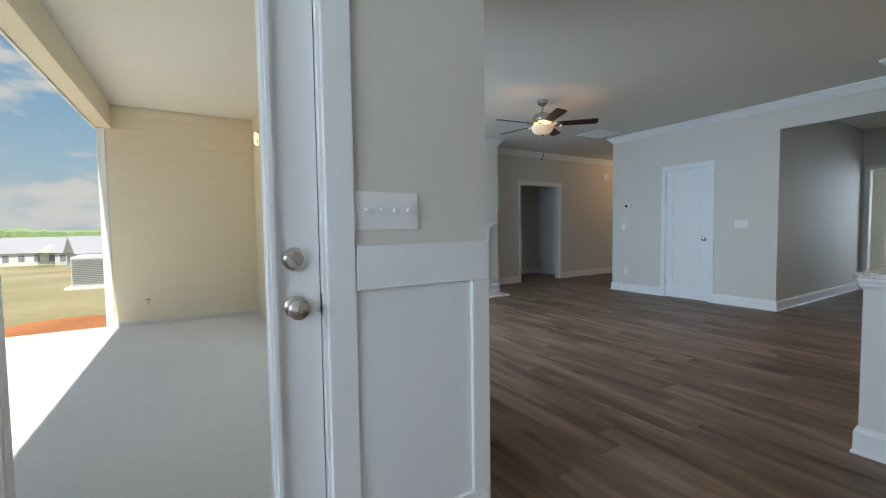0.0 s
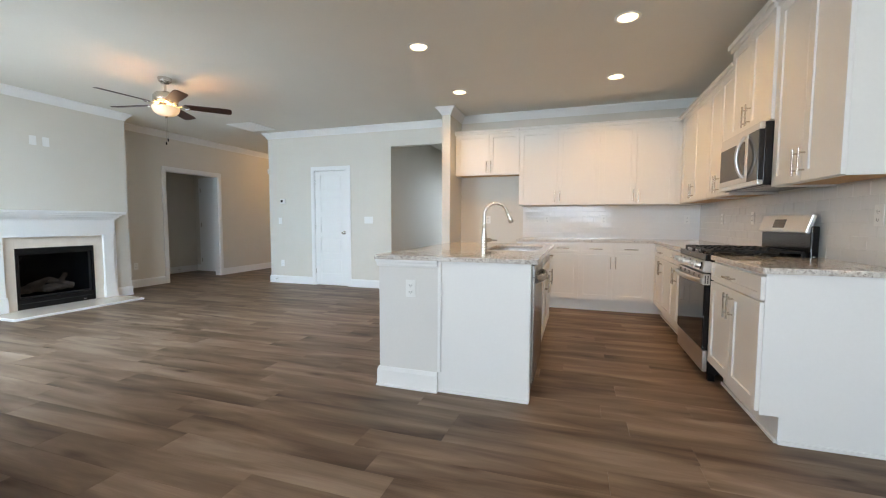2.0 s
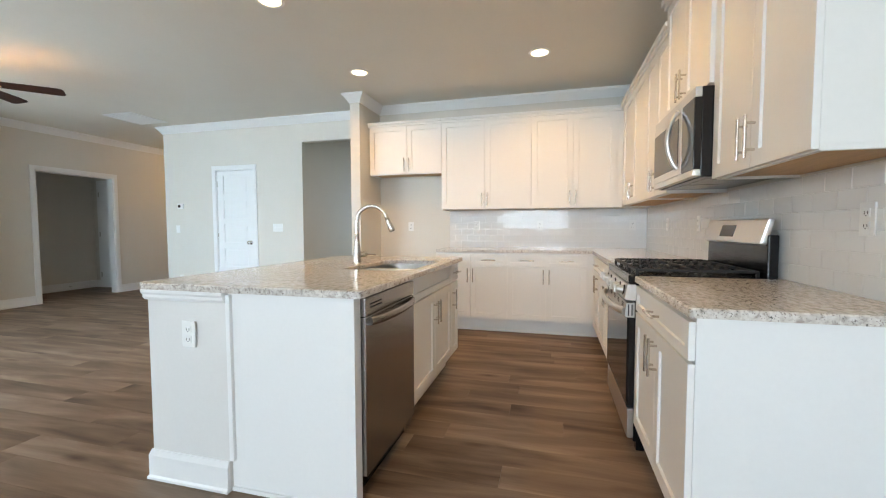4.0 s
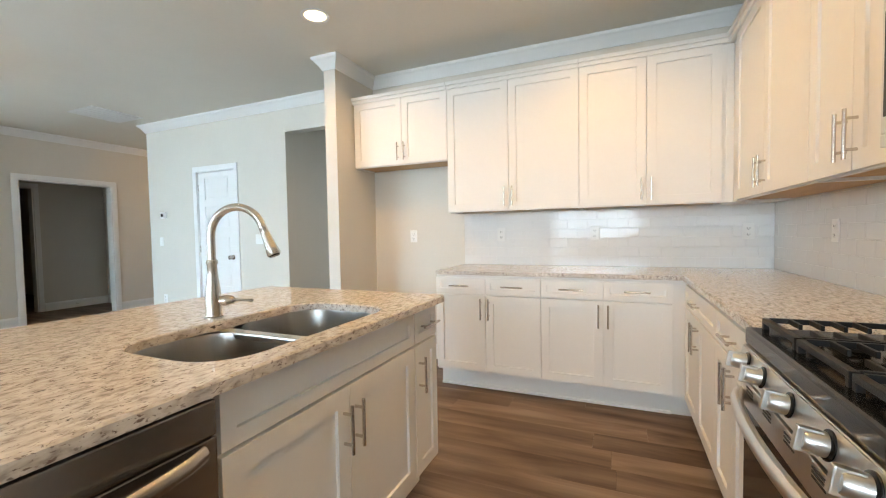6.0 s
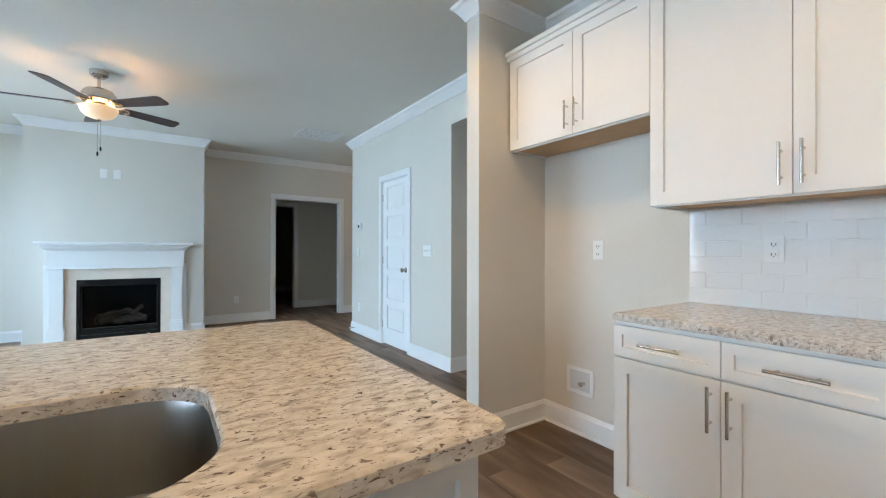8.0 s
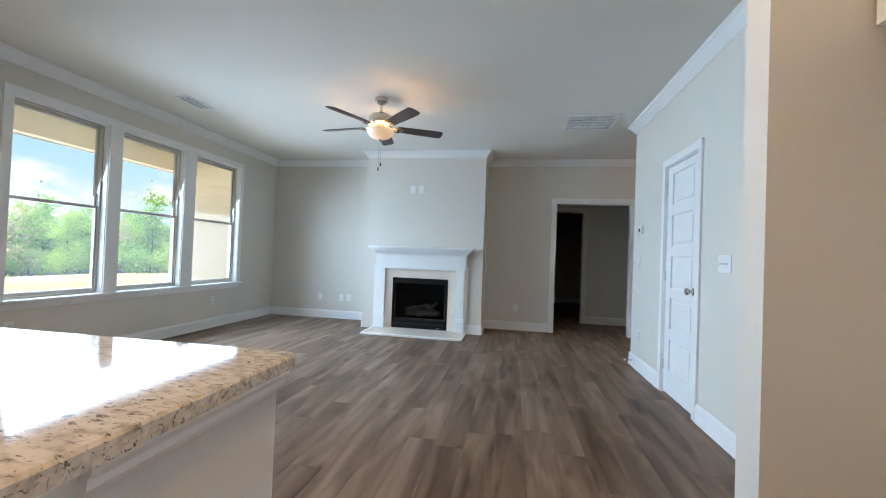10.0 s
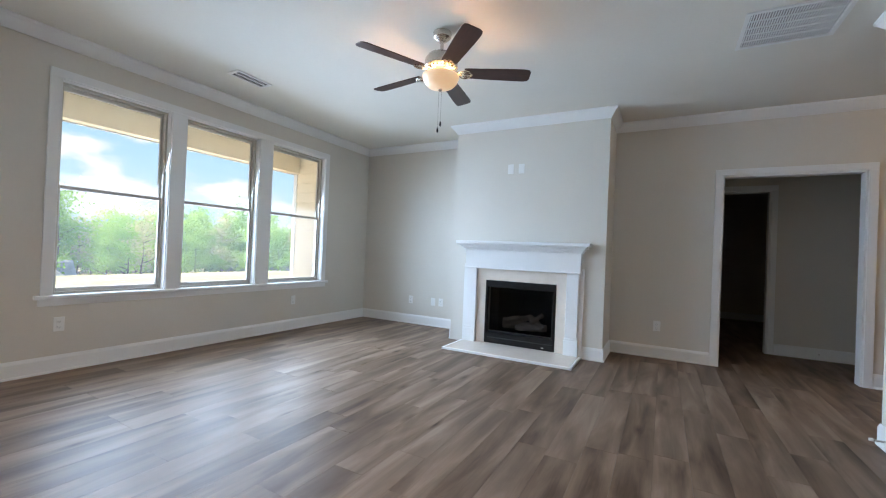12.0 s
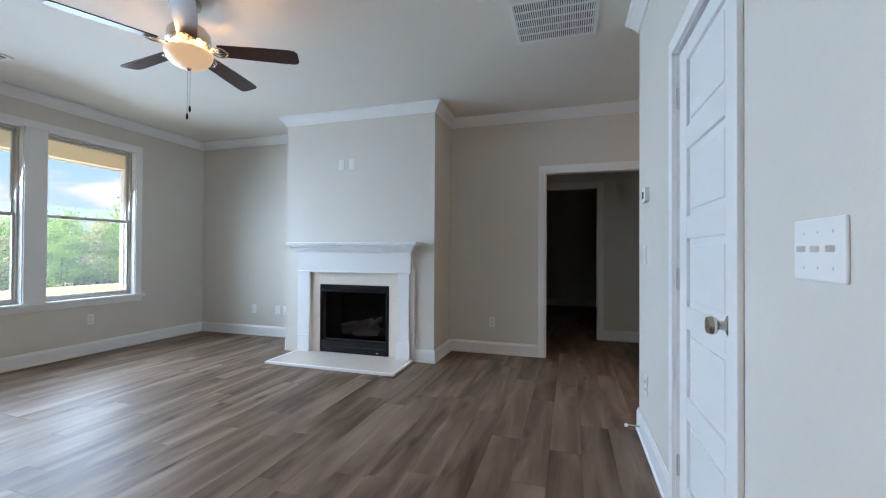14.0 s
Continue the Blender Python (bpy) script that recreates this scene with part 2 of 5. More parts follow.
    rg = nt.nodes.new("ShaderNodeMapRange")
    rg.inputs[3].default_value, rg.inputs[4].default_value = 0.34, 0.50
    b.inputs["Specular IOR Level"].default_value = 0.13
    nt.links.new(fine.outputs[0], rg.inputs[0])
    nt.links.new(rg.outputs[0], b.inputs["Roughness"])
    bp = nt.nodes.new("ShaderNodeBump")
    bp.inputs["Strength"].default_value, bp.inputs["Distance"].default_value = 0.25, 0.001
    nt.links.new(fine.outputs[0], bp.inputs["Height"])
    nt.links.new(bp.outputs[0], b.inputs["Normal"])
    return m


PLANK = plank_material()
UNDER = mat("dark_floor_joint", (0.075, 0.054, 0.040), 0.8)
TILE = mat("white_glazed_tile", (0.78, 0.78, 0.77), 0.07, var=0.02, bump=0.10, bump_scale=14, spec=0.3)
GROUT = mat("pale_grout", (0.79, 0.79, 0.78), 0.9, var=0.05)


# ---- mesh tools ----
def box(bm, x0, y0, z0, x1, y1, z1, bevel=0.0, m=None):
    x0, x1 = sorted((x0, x1))
    y0, y1 = sorted((y0, y1))
    z0, z1 = sorted((z0, z1))
    made = bmesh.ops.create_cube(bm, size=1.0)["verts"]
    place = Matrix.LocRotScale(((x0 + x1) / 2, (y0 + y1) / 2, (z0 + z1) / 2), None, (x1 - x0, y1 - y0, z1 - z0))
    bmesh.ops.transform(bm, matrix=place, verts=made)
    if bevel:
        edges = list({e for v in made for e in v.link_edges})
        made = bmesh.ops.bevel(bm, geom=edges, offset=bevel, segments=2, profile=0.6, affect="EDGES")["verts"]
        made = list({v for v in made})
    if m is not None:
        bmesh.ops.transform(bm, matrix=m, verts=made)
    return bm


def boxes(*rows, bevel=0.0):
    bm = bmesh.new()
    for r in rows:
        box(bm, *r, bevel=bevel)
    return bm


def cyl(bm, r, depth, m, segs=20, r2=None, bevel=0.0):
    made = bmesh.ops.create_cone(bm, cap_ends=True, segments=segs, radius1=r, radius2=r if r2 is None else r2, depth=depth)["verts"]
    bmesh.ops.transform(bm, matrix=m, verts=made)
    if bevel:
        rim = [e for e in {e for v in made for e in v.link_edges} if any(len(f.verts) > 4 for f in e.link_faces)]
        bmesh.ops.bevel(bm, geom=rim, offset=bevel, segments=2, affect="EDGES")
    return bm


def lathe(profile, segs=32, caps=True):
    """Solid of revolution round z from (radius, height) points."""
    bm = bmesh.new()
    rings = []
    for r, z in profile:
        rings.append([bm.verts.new((max(r, 0.0004) * math.cos(2 * math.pi * k / segs), max(r, 0.0004) * math.sin(2 * math.pi * k / segs), z)) for k in range(segs)])
    for a, b in zip(rings, rings[1:]):
        for k in range(segs):
            bm.faces.new((a[k], a[(k + 1) % segs], b[(k + 1) % segs], b[k]))
    if caps:
        bm.faces.new(rings[0][::-1])
        bm.faces.new(rings[-1])
    bmesh.ops.recalc_face_normals(bm, faces=bm.faces)
    return bm


def tube(points, r, segs=14):
    """Round bar along a smooth line of points; r may be a list."""
    bm = bmesh.new()
    pts = [Vector(p) for p in points]
    radii = r if isinstance(r, list) else [r] * len(pts)
    rings, side = [], None
    for i, p in enumerate(pts):
        d = (pts[min(i + 1, len(pts) - 1)] - pts[max(i - 1, 0)]).normalized()
        if side is None:
            side = d.orthogonal().normalized()
        side = (side - d * side.dot(d)).normalized()
        up = d.cross(side)
        rings.append([bm.verts.new(p + radii[i] * (side * math.cos(a) + up * math.sin(a))) for a in (2 * math.pi * k / segs for k in range(segs))])
    for a, b in zip(rings, rings[1:]):
        for k in range(segs):
            bm.faces.new((a[k], a[(k + 1) % segs], b[(k + 1) % segs], b[k]))
    bm.faces.new(rings[0][::-1])
    bm.faces.new(rings[-1])
    bmesh.ops.recalc_face_normals(bm, faces=bm.faces)
    return bm


def sweep(path, profile, closed=False):
    """Moulding: profile points (out from the wall, up) carried along a floor-plan path with mitred corners; the room lies to the left."""
    bm = bmesh.new()
    pts = [Vector(p).to_2d() for p in path]
    n = len(pts)
    rings = []
    for i, p in enumerate(pts):
        dirs = []
        if i > 0 or closed:
            dirs.append((p - pts[i - 1]).normalized())
        if i < n - 1 or closed:
            dirs.append((pts[(i + 1) % n] - p).normalized())
        norms = [Vector((-d.y, d.x)) for d in dirs]
        out = sum(norms, Vector((0, 0))) / len(norms)
        out = out / out.length_squared
        rings.append([bm.verts.new((p.x + out.x * o, p.y + out.y * o, z)) for o, z in profile])
    k = len(profile)
    for i in range(n if closed else n - 1):
        a, b = rings[i], rings[(i + 1) % n]
        for j in range(k):
            bm.faces.new((a[j], a[(j + 1) % k], b[(j + 1) % k], b[j]))
    if not closed:
        bm.faces.new(rings[0])
        bm.faces.new(rings[-1][::-1])
    bmesh.ops.recalc_face_normals(bm, faces=bm.faces)
    return bm


def mesh_of(name, bm, material, smooth=False):
    me = bpy.data.meshes.new(name)
    bm.to_mesh(me)
    bm.free()
    me.materials.append(material)
    if smooth:
        for p in me.polygons:
            p.use_smooth = True
        me.set_sharp_from_angle(angle=radians(35))
    return me


def part(name, bm, material, parent=None, label="", smooth=False):
    ob = new(name, mesh_of(name, bm, material, smooth))
    if parent is not None:
        ob.parent = parent
    if label:
        ob["label"] = label
    return ob


def structure(name, bm, material, label, category):
    return tagged(part(name, bm, material), label, category, kind="structure")


def thing(name, label, category, m=None, group=""):
    ob = new(name)
    ob.empty_display_size = 0.1
    if m is not None:
        ob.matrix_world = m
    return tagged(ob, label, category, group)


# ---- the shell ----
H = 2.743
WX, NX, EX, PX, NY, SY = 0.99, 0.935, 6.49, 6.575, 6.71, -1.96
NOOK_Y, NOOK_W = 1.40, -2.70
PCY, OPY, STUB0, STUB1, STUBX = 5.02, 2.54, 1.30, 1.42, 5.895
PD0, PD1, PDH = 3.375, 4.035, 2.035
FD0, FD1, FDH = 5.862, 7.015, 2.063
WIN_Y = [(2.795, 3.640), (3.785, 4.645), (4.830, 5.730)]
WZ0, WZ1 = 0.628, 2.390
T = 0.115

structure("subfloor", boxes((NOOK_W - .16, SY - .16, -0.25, 10.1, NOOK_Y + .16, -0.010), (WX - .16, NOOK_Y + .16, -0.25, 10.1, 11.6, -0.010)), UNDER, "dark floor base beneath the vinyl planks", "floor")
structure("ceiling", boxes((NOOK_W - .16, SY - .16, H, 10.1, NOOK_Y + .16, H + .12), (WX - .16, NOOK_Y + .16, H, 10.1, 11.6, H + .12)), CEIL, "flat painted drywall ceiling of the open living space", "ceiling")
structure("wall_west", boxes(
    (NX - .16, NOOK_Y + .16, 0, NX, NOOK_Y + .70, H), (WX - .16, NOOK_Y + .70, 0, WX, WIN_Y[0][0], H), (WX - .16, WIN_Y[-1][1], 0, WX, NY, H),
    (WX - .16, WIN_Y[0][0], 0, WX, WIN_Y[-1][1], WZ0), (WX - .16, WIN_Y[0][0], WZ1, WX, WIN_Y[-1][1], H),
    *[(WX - .16, a[1], WZ0, WX, b[0], WZ1) for a, b in zip(WIN_Y, WIN_Y[1:])]), WALL, "greige painted living room wall with three windows", "wall")
DX0, DX1, DH = -0.49, 0.366, 2.06
structure("wall_nook_north", boxes(
    (NOOK_W - .16, NOOK_Y, 0, DX0, NOOK_Y + .16, H), (DX1, NOOK_Y, 0, NX, NOOK_Y + .16, H), (DX0, NOOK_Y, DH, DX1, NOOK_Y + .16, H)), WALL, "greige wall above white panelling beside the patio door", "wall")
structure("wall_north", boxes((WX - .16, NY, 0, FD0, NY + T, H), (FD1, NY, 0, 10.1, NY + T, H), (FD0, NY, FDH, FD1, NY + T, H)), WALL, "greige painted living room end wall with cased opening", "wall")
BX0, BX1, BY = 2.935, 4.775, 6.10
FB0, FB1, FBZ = 3.41, 4.27, 0.795
structure("chimney_breast", boxes((BX0, BY, 0, FB0, NY, H), (FB1, BY, 0, BX1, NY, H), (FB0, BY, FBZ, FB1, NY, H), (FB0, NY - .1, 0, FB1, NY, FBZ), (FB0, BY, 0, FB1, NY - .1, 0.026)), WALL, "greige chimney breast standing out from the end wall", "wall")
structure("wall_pantry", boxes((PX, OPY, 0, PX + T, PD0, H), (PX, PD1, 0, PX + T, PCY, H), (PX, PD0, PDH, PX + T, PD1, H), (PX, STUB1, 2.385, PX + T, OPY, H), (PX + T, PCY - T, 0, 9.6, PCY, H), (PX + T, OPY, 0, 9.9, OPY + T, H)), WALL, "greige closet wall with white door and passage opening", "wall")
structure("wall_fridge_stub", boxes((STUBX, STUB0, 0, EX, STUB1, H), (EX, STUB0, 0, 9.9, STUB1, H)), WALL, "short greige wall beside the refrigerator recess", "wall")
structure("wall_kitchen_east", boxes((EX, SY - .16, 0, EX + T, STUB0, H)), WALL, "greige kitchen wall behind cabinets and tiles", "wall")
structure("wall_south", boxes((NOOK_W - .16, SY - .16, 0, EX, SY, H)), WALL, "greige kitchen and nook wall behind the range", "wall")
NWIN = (-1.45, 0.85)
structure("wall_nook_west", boxes((NOOK_W - .16, SY, 0, NOOK_W, NWIN[0], H), (NOOK_W - .16, NWIN[1], 0, NOOK_W, NOOK_Y, H), (NOOK_W - .16, NWIN[0], 0, NOOK_W, NWIN[1], 0.85), (NOOK_W - .16, NWIN[0], 2.30, NOOK_W, NWIN[1], H)), WALL, "greige breakfast nook wall with a wide window", "wall")
structure("wall_hall_end", boxes((9.6, PCY, 0, 9.72, NY, H)), WALL, "greige wall closing the bedroom hall", "wall")
structure("wall_passage_end", boxes((9.9, STUB1, 0, 10.02, 1.55, H), (9.9, 2.44, 0, 10.02, OPY, H), (9.9, 1.55, 2.06, 10.02, 2.44, H)), WALL, "greige wall at the end of the passage", "wall")
structure("wall_far_room", boxes((12.2, 0.4, 0, 12.3, 3.6, H), (10.02, 0.3, 0, 12.3, .4, H), (10.02, 3.6, 0, 12.3, 3.7, H), (10.02, .3, H, 12.3, 3.7, H + .1), (10.02, .3, -.1, 12.3, 3.7, -.002)), WALL, "greige walls of a room past the passage", "wall")
VY, VE = 7.90, 7.50
VD0, VD1 = 5.68, 6.50
structure("wall_vestibule", boxes((4.5, VY, 0, VD0, VY + T, H), (VD1, VY, 0, VE + T, VY + T, H), (VD0, VY, FDH, VD1, VY + T, H), (VE, NY + T, 0, VE + T, VY, H), (5.1, NY + T, 0, 5.2, VY + T, H)), WALL, "greige walls of a small unlit vestibule", "wall")
structure("wall_dark_room", boxes((4.6, 11.5, 0, 7.6, 11.6, H), (4.5, VY + T, 0, 4.6, 11.6, H), (7.6, VY + T, 0, 7.7, 11.6, H)), WALL, "walls of an unlit room past the vestibule", "wall")

CROWN = [(0, H - .105), (.010, H - .105), (.016, H - .092), (.030, H - .070), (.060, H - .032), (.072, H - .024), (.078, H - .012), (.078, H - .001), (0, H - .001)]
crowns = [
    [(NX, NOOK_Y), (NX, NOOK_Y + .70), (WX, NOOK_Y + .70), (WX, NY), (BX0, NY), (BX0, BY), (BX1, BY), (BX1, NY), (9.6, NY), (9.6, PCY), (PX, PCY), (PX, STUB1), (STUBX, STUB1), (STUBX, STUB0), (EX, STUB0), (EX, SY), (NOOK_W, SY), (NOOK_W, NOOK_Y)],
]
for path in crowns:
    structure("crown_trim", sweep(path[::-1], CROWN, closed=True), TRIM, "white painted crown moulding below the ceiling", "trim")
BASE = [(0, 0.001), (.022, 0.001), (.022, .012), (.015, .020), (.015, .112), (.010, .126), (.006, .138), (0, .138)]
for path in (
        [(BX0, BY), (BX0, NY), (WX, NY), (WX, NOOK_Y + .70), (NX, NOOK_Y + .70), (NX, NOOK_Y)],
        [(FD0 - .07, NY), (BX1, NY), (BX1, BY), (4.535, BY)],
        [(9.6, NY), (FD1 + .07, NY)], [(PX, PD1 + .067), (PX, PCY), (9.6, PCY)],
        [(9.9, OPY), (PX, OPY), (PX, PD0 - .067)],
        [(EX, .36), (EX, STUB0), (STUBX, STUB0), (STUBX, STUB1), (9.9, STUB1)],
        [(VE, NY + T), (VE, VY), (VD1 + .07, VY)], [(VD0 - .07, VY), (5.2, VY), (5.2, NY + T)], [(7.6, 11.5), (4.6, 11.5)]):
    structure("baseboard", sweep(path, BASE), TRIM, "white painted baseboard along the floor", "baseboard")


def casing(name, plane, at, sign, a0, a1, top, width=0.067, depth=0.017, bottom=0.0):
    """Flat door casing: plane 'x' or 'y' is the wall it lies on, sign the side it faces."""
    bm = bmesh.new()
    for p0, p1, z0, z1 in ((a0 - width, a0, bottom, top), (a1, a1 + width, bottom, top), (a0 - width, a1 + width, top, top + width)):
        if plane == "x":
            box(bm, at, p0, z0, at + sign * depth, p1, z1, bevel=0.004)
        else:
            box(bm, p0, at, z0, p1, at + sign * depth, z1, bevel=0.004)
    return structure(name, bm, TRIM, "white painted casing round a doorway", "trim")


casing("door_trim_pantry", "x", PX, -1, PD0, PD1, PDH)
casing("door_trim_vestibule", "y", NY, -1, FD0, FD1, FDH)
casing("door_trim_vestibule_inner", "y", VY, -1, VD0, VD1, FDH)
casing("door_trim_passage", "x", 9.9, -1, 1.55, 2.44, 2.06)
structure("jamb_vestibule", boxes((FD0 - .002, NY - .005, 0, FD0 + .018, NY + T + .005, FDH), (FD1 - .018, NY - .005, 0, FD1 + .002, NY + T + .005, FDH), (FD0, NY - .005, FDH - .018, FD1, NY + T + .005, FDH + .002)), TRIM, "white painted jamb lining of the opening", "trim")
structure("jamb_vestibule_inner", boxes((VD0 - .002, VY - .005, 0, VD0 + .018, VY + T, FDH), (VD1 - .018, VY - .005, 0, VD1 + .002, VY + T, FDH), (VD0, VY - .005, FDH - .018, VD1, VY + T, FDH + .002)), TRIM, "white painted jamb lining of the inner doorway", "trim")

# ---- windows of the living room ----
def window_unit(name, y0, y1, z0, z1, meet, x_in, label):
    """A single-hung unit in a west wall whose room face is at x_in."""
    w = tagged(new(name), label, "window", kind="structure")
    xo = x_in - 0.125
    f = 0.020
    part("window_frame", boxes((xo, y0, z0, xo + .07, y0 + f, z1), (xo, y1 - f, z0, xo + .07, y1, z1), (xo, y0 + f, z1 - f, xo + .07, y1 - f, z1), (xo, y0 + f, z0, xo + .07, y1 - f, z0 + f), bevel=0.003), VINYL, w)
    s = 0.020
    for nm, za, zb, dx in (("lower_sash", z0 + f, meet + .016, .030), ("upper_sash", meet - .016, z1 - f, .006)):
        a, b, x = y0 + f, y1 - f, xo + dx
        sash = part(nm, boxes((x, a, za, x + .024, a + s, zb), (x, b - s, za, x + .024, b, zb), (x, a + s, zb - .032, x + .024, b - s, zb), (x, a + s, za, x + .024, b - s, za + .032), bevel=0.003), VINYL, w)
        pane = part("pane", boxes((x + .010, a + s, za + .032, x + .014, b - s, zb - .032)), GLASS, sash)
        pane.visible_shadow = False
    return w


for k, (a, b) in enumerate(WIN_Y):
    window_unit("window_%d" % (k + 1), a + .007, b - .007, WZ0 + .003, WZ1 - .010, 1.518, WX, "tall single-hung window with taupe frame and clear glass")
trim = tagged(new("window_trim"), "white painted casing, sill and apron round three windows", "trim", kind="structure")
y0, y1 = WIN_Y[0][0], WIN_Y[-1][1]
part("head_casing", boxes((WX, y0 - .075, WZ1, WX + .018, y1 + .075, WZ1 + .07), bevel=.004), TRIM, trim)
for a, b in ((y0 - .075, y0), (y1, y1 + .075), *[(p[1], q[0]) for p, q in zip(WIN_Y, WIN_Y[1:])]):
    part("side_casing", boxes((WX, a, WZ0, WX + .018, b, WZ1), bevel=.004), TRIM, trim)
for a, b in WIN_Y:
    part("jamb_lining", boxes((WX - .06, a - .001, WZ0, WX + .004, a + .008, WZ1), (WX - .06, b - .008, WZ0, WX + .004, b + .001, WZ1), (WX - .06, a, WZ1 - .010, WX + .004, b, WZ1 + .001)), TRIM, trim)
part("window_sill", boxes((WX - .06, y0 - .11, WZ0 - .028, WX + .045, y1 + .11, WZ0 + .002), bevel=.005), TRIM, trim)
part("apron", boxes((WX, y0 - .085, WZ0 - .085, WX + .014, y1 + .085, WZ0 - .028), bevel=.003), TRIM, trim)
ym = (NWIN[0] + NWIN[1]) / 2
for k, (a, b) in enumerate(((NWIN[0], ym), (ym, NWIN[1]))):
    window_unit("window_%d" % (k + 4), a + .02, b - .02, .855, 2.285, 1.55, NOOK_W, "single-hung nook window with taupe frame and clear glass")
ntrim = tagged(new("nook_window_trim"), "white painted casing round the nook window", "trim", kind="structure")
for r in ((NWIN[0] - .075, .85, NWIN[0], 2.30), (NWIN[1], .85, NWIN[1] + .075, 2.30), (NWIN[0] - .075, 2.30, NWIN[1] + .075, 2.37), (ym - .04, .86, ym + .04, 2.30), (NWIN[0] - .1, .80, NWIN[1] + .1, .85)):
    part("casing_board", boxes((NOOK_W, r[0], r[1], NOOK_W + .018, r[2], r[3]), bevel=.004), TRIM, ntrim)

# ---- nook: patio door and white panelling ----
door = thing("patio_door", "closed white patio door with full-height clear glass", "door")
DY0, DY1 = NOOK_Y + .020, NOOK_Y + .064
SX0, SX1 = DX0 + .018, DX1 - .018
GX0, GX1, GZ0, GZ1 = -0.318, 0.206, 0.27, 1.90
part("slab", boxes((SX0, DY0, .012, GX0, DY1, 2.04), (GX1, DY0, .012, SX1, DY1, 2.04), (GX0, DY0, .012, GX1, DY1, GZ0), (GX0, DY0, GZ1, GX1, DY1, 2.04), bevel=.002), TRIM, door)
for nm, r in (("glazing_bead", (GX0 - .032, GZ0 - .032, GX0, GZ1 + .032)), ("glazing_bead", (GX1, GZ0 - .032, GX1 + .032, GZ1 + .032)), ("glazing_bead", (GX0, GZ0 - .032, GX1, GZ0)), ("glazing_bead", (GX0, GZ1, GX1, GZ1 + .032))):
    part(nm, boxes((r[0], DY0 - .012, r[1], r[2], DY0 - .0005, r[3]), (r[0] + .008, DY0 - .017, r[1] + .008, r[2] - .008, DY0 - .011, r[3] - .008), bevel=.003), TRIM, door)
pane = part("pane", boxes((GX0, DY0 + .018, GZ0, GX1, DY0 + .024, GZ1)), DOORGLASS, door)
pane.visible_shadow = False
KX = .277
knob = part("knob", lathe([(.031, 0), (.031, .006), (.026, .010), (.012, .014), (.011, .030), (.022, .036), (.029, .046), (.028, .058), (.020, .064), (.004, .066)]), NICKEL, door, "brushed nickel knob", smooth=True)
knob.matrix_local = pose(KX, DY0 - .0005, .945, 90, 0, 0)
part("turn_button", boxes((-.004, -.009, .064, .004, .009, .074), bevel=.002), NICKEL, knob)
bolt = part("deadbolt", lathe([(.033, 0), (.033, .008), (.028, .014), (.024, .018), (.002, .020)]), NICKEL, door, "brushed nickel deadbolt rose", smooth=True)
bolt.matrix_local = pose(KX, DY0 - .0005, 1.080, 90, 0, 0)
part("thumb_turn", boxes((-.005, -.020, .018, .005, .020, .032), bevel=.003), NICKEL, bolt).matrix_local = pose(0, 0, 0, 0, 0, 35)
# dark strip stands in for the shade in the gap between slab and jamb
part("gap_shade", boxes((SX1 + .0005, DY0 + .006, .012, DX1 - .0155, DY0 + .012, 2.04)), SLOT, door)
part("strike_plate", boxes((SX1 + .001, DY0 - .004, .915, SX1 + .012, DY0 + .004, .975)), SLOT, door)
for z in (.25, 1.05, 1.85):
    part("hinge", boxes((SX0 - .012, DY0 - .007, z - .045, SX0 + .004, DY0 + .002, z + .045), bevel=.002), NICKEL, door)
structure("door_jamb_patio", boxes((DX0 - .001, NOOK_Y - .004, 0, DX0 + .015, NOOK_Y + .16, DH), (DX1 - .015, NOOK_Y - .004, 0, DX1 + .001, NOOK_Y + .16, DH), (DX0, NOOK_Y - .004, DH - .015, DX1, NOOK_Y + .16, DH + .001)), TRIM, "white painted jamb of the patio door", "trim")
casing("door_trim_patio", "y", NOOK_Y, -1, DX0 + .008, DX1 - .006, DH - .006, width=.085, depth=.018)

RAIL0, RAIL1, PB = .978, 1.113, .217


def panelling(name, plane, at, sign, a0, a1, stiles, base=True):
    """Board-and-batten: cap, rail, stiles and tall base standing 14 mm off a white back board."""
    w = tagged(new(name), "white painted board-and-batten panelling with square recesses", "panelling", kind="structure")

    def slab(p0, z0, p1, z1, d, bevel=.003, start=0.0):
        bm = bmesh.new()
        if plane == "y":
            box(bm, p0, at + sign * start, z0, p1, at + sign * d, z1, bevel)
        else:
            box(bm, at + sign * start, p0, z0, at + sign * d, p1, z1, bevel)
        return bm
    part("back_board", slab(a0, .002, a1, RAIL0 + .02, .004, 0), TRIM, w)
    part("rail", slab(a0, RAIL0, a1, RAIL1, .018), TRIM, w)
    part("bottom_rail", slab(a0, .138, a1, PB, .018), TRIM, w)
    part("base_board", slab(a0, .002, a1, .138, .024), TRIM, w)
    for s0, s1 in stiles:
        part("stile", slab(s0, PB, s1, RAIL0, .018), TRIM, w)
    return w


panelling("panelling_door_side", "y", NOOK_Y, -1, DX1 + .082, NX, [(.863, NX)])
panelling("panelling_door_left", "y", NOOK_Y, -1, NOOK_W, DX0 - .080, [(NOOK_W, NOOK_W + .09), (-1.66, -1.57), (DX0 - .17, DX0 - .08)])
panelling("panelling_south", "y", SY, 1, NOOK_W, 2.775, [(2.685, 2.775), (2.09, 2.18), (1.50, 1.59), (.91, 1.0), (.32, .41), (-.27, -.18), (-.86, -.77), (-1.45, -1.36), (-2.04, -1.95), (NOOK_W, NOOK_W + .09)])
w = panelling("panelling_west", "x", NOOK_W, 1, SY, NOOK_Y, [(SY, SY + .09), (NOOK_Y - .09, NOOK_Y)])


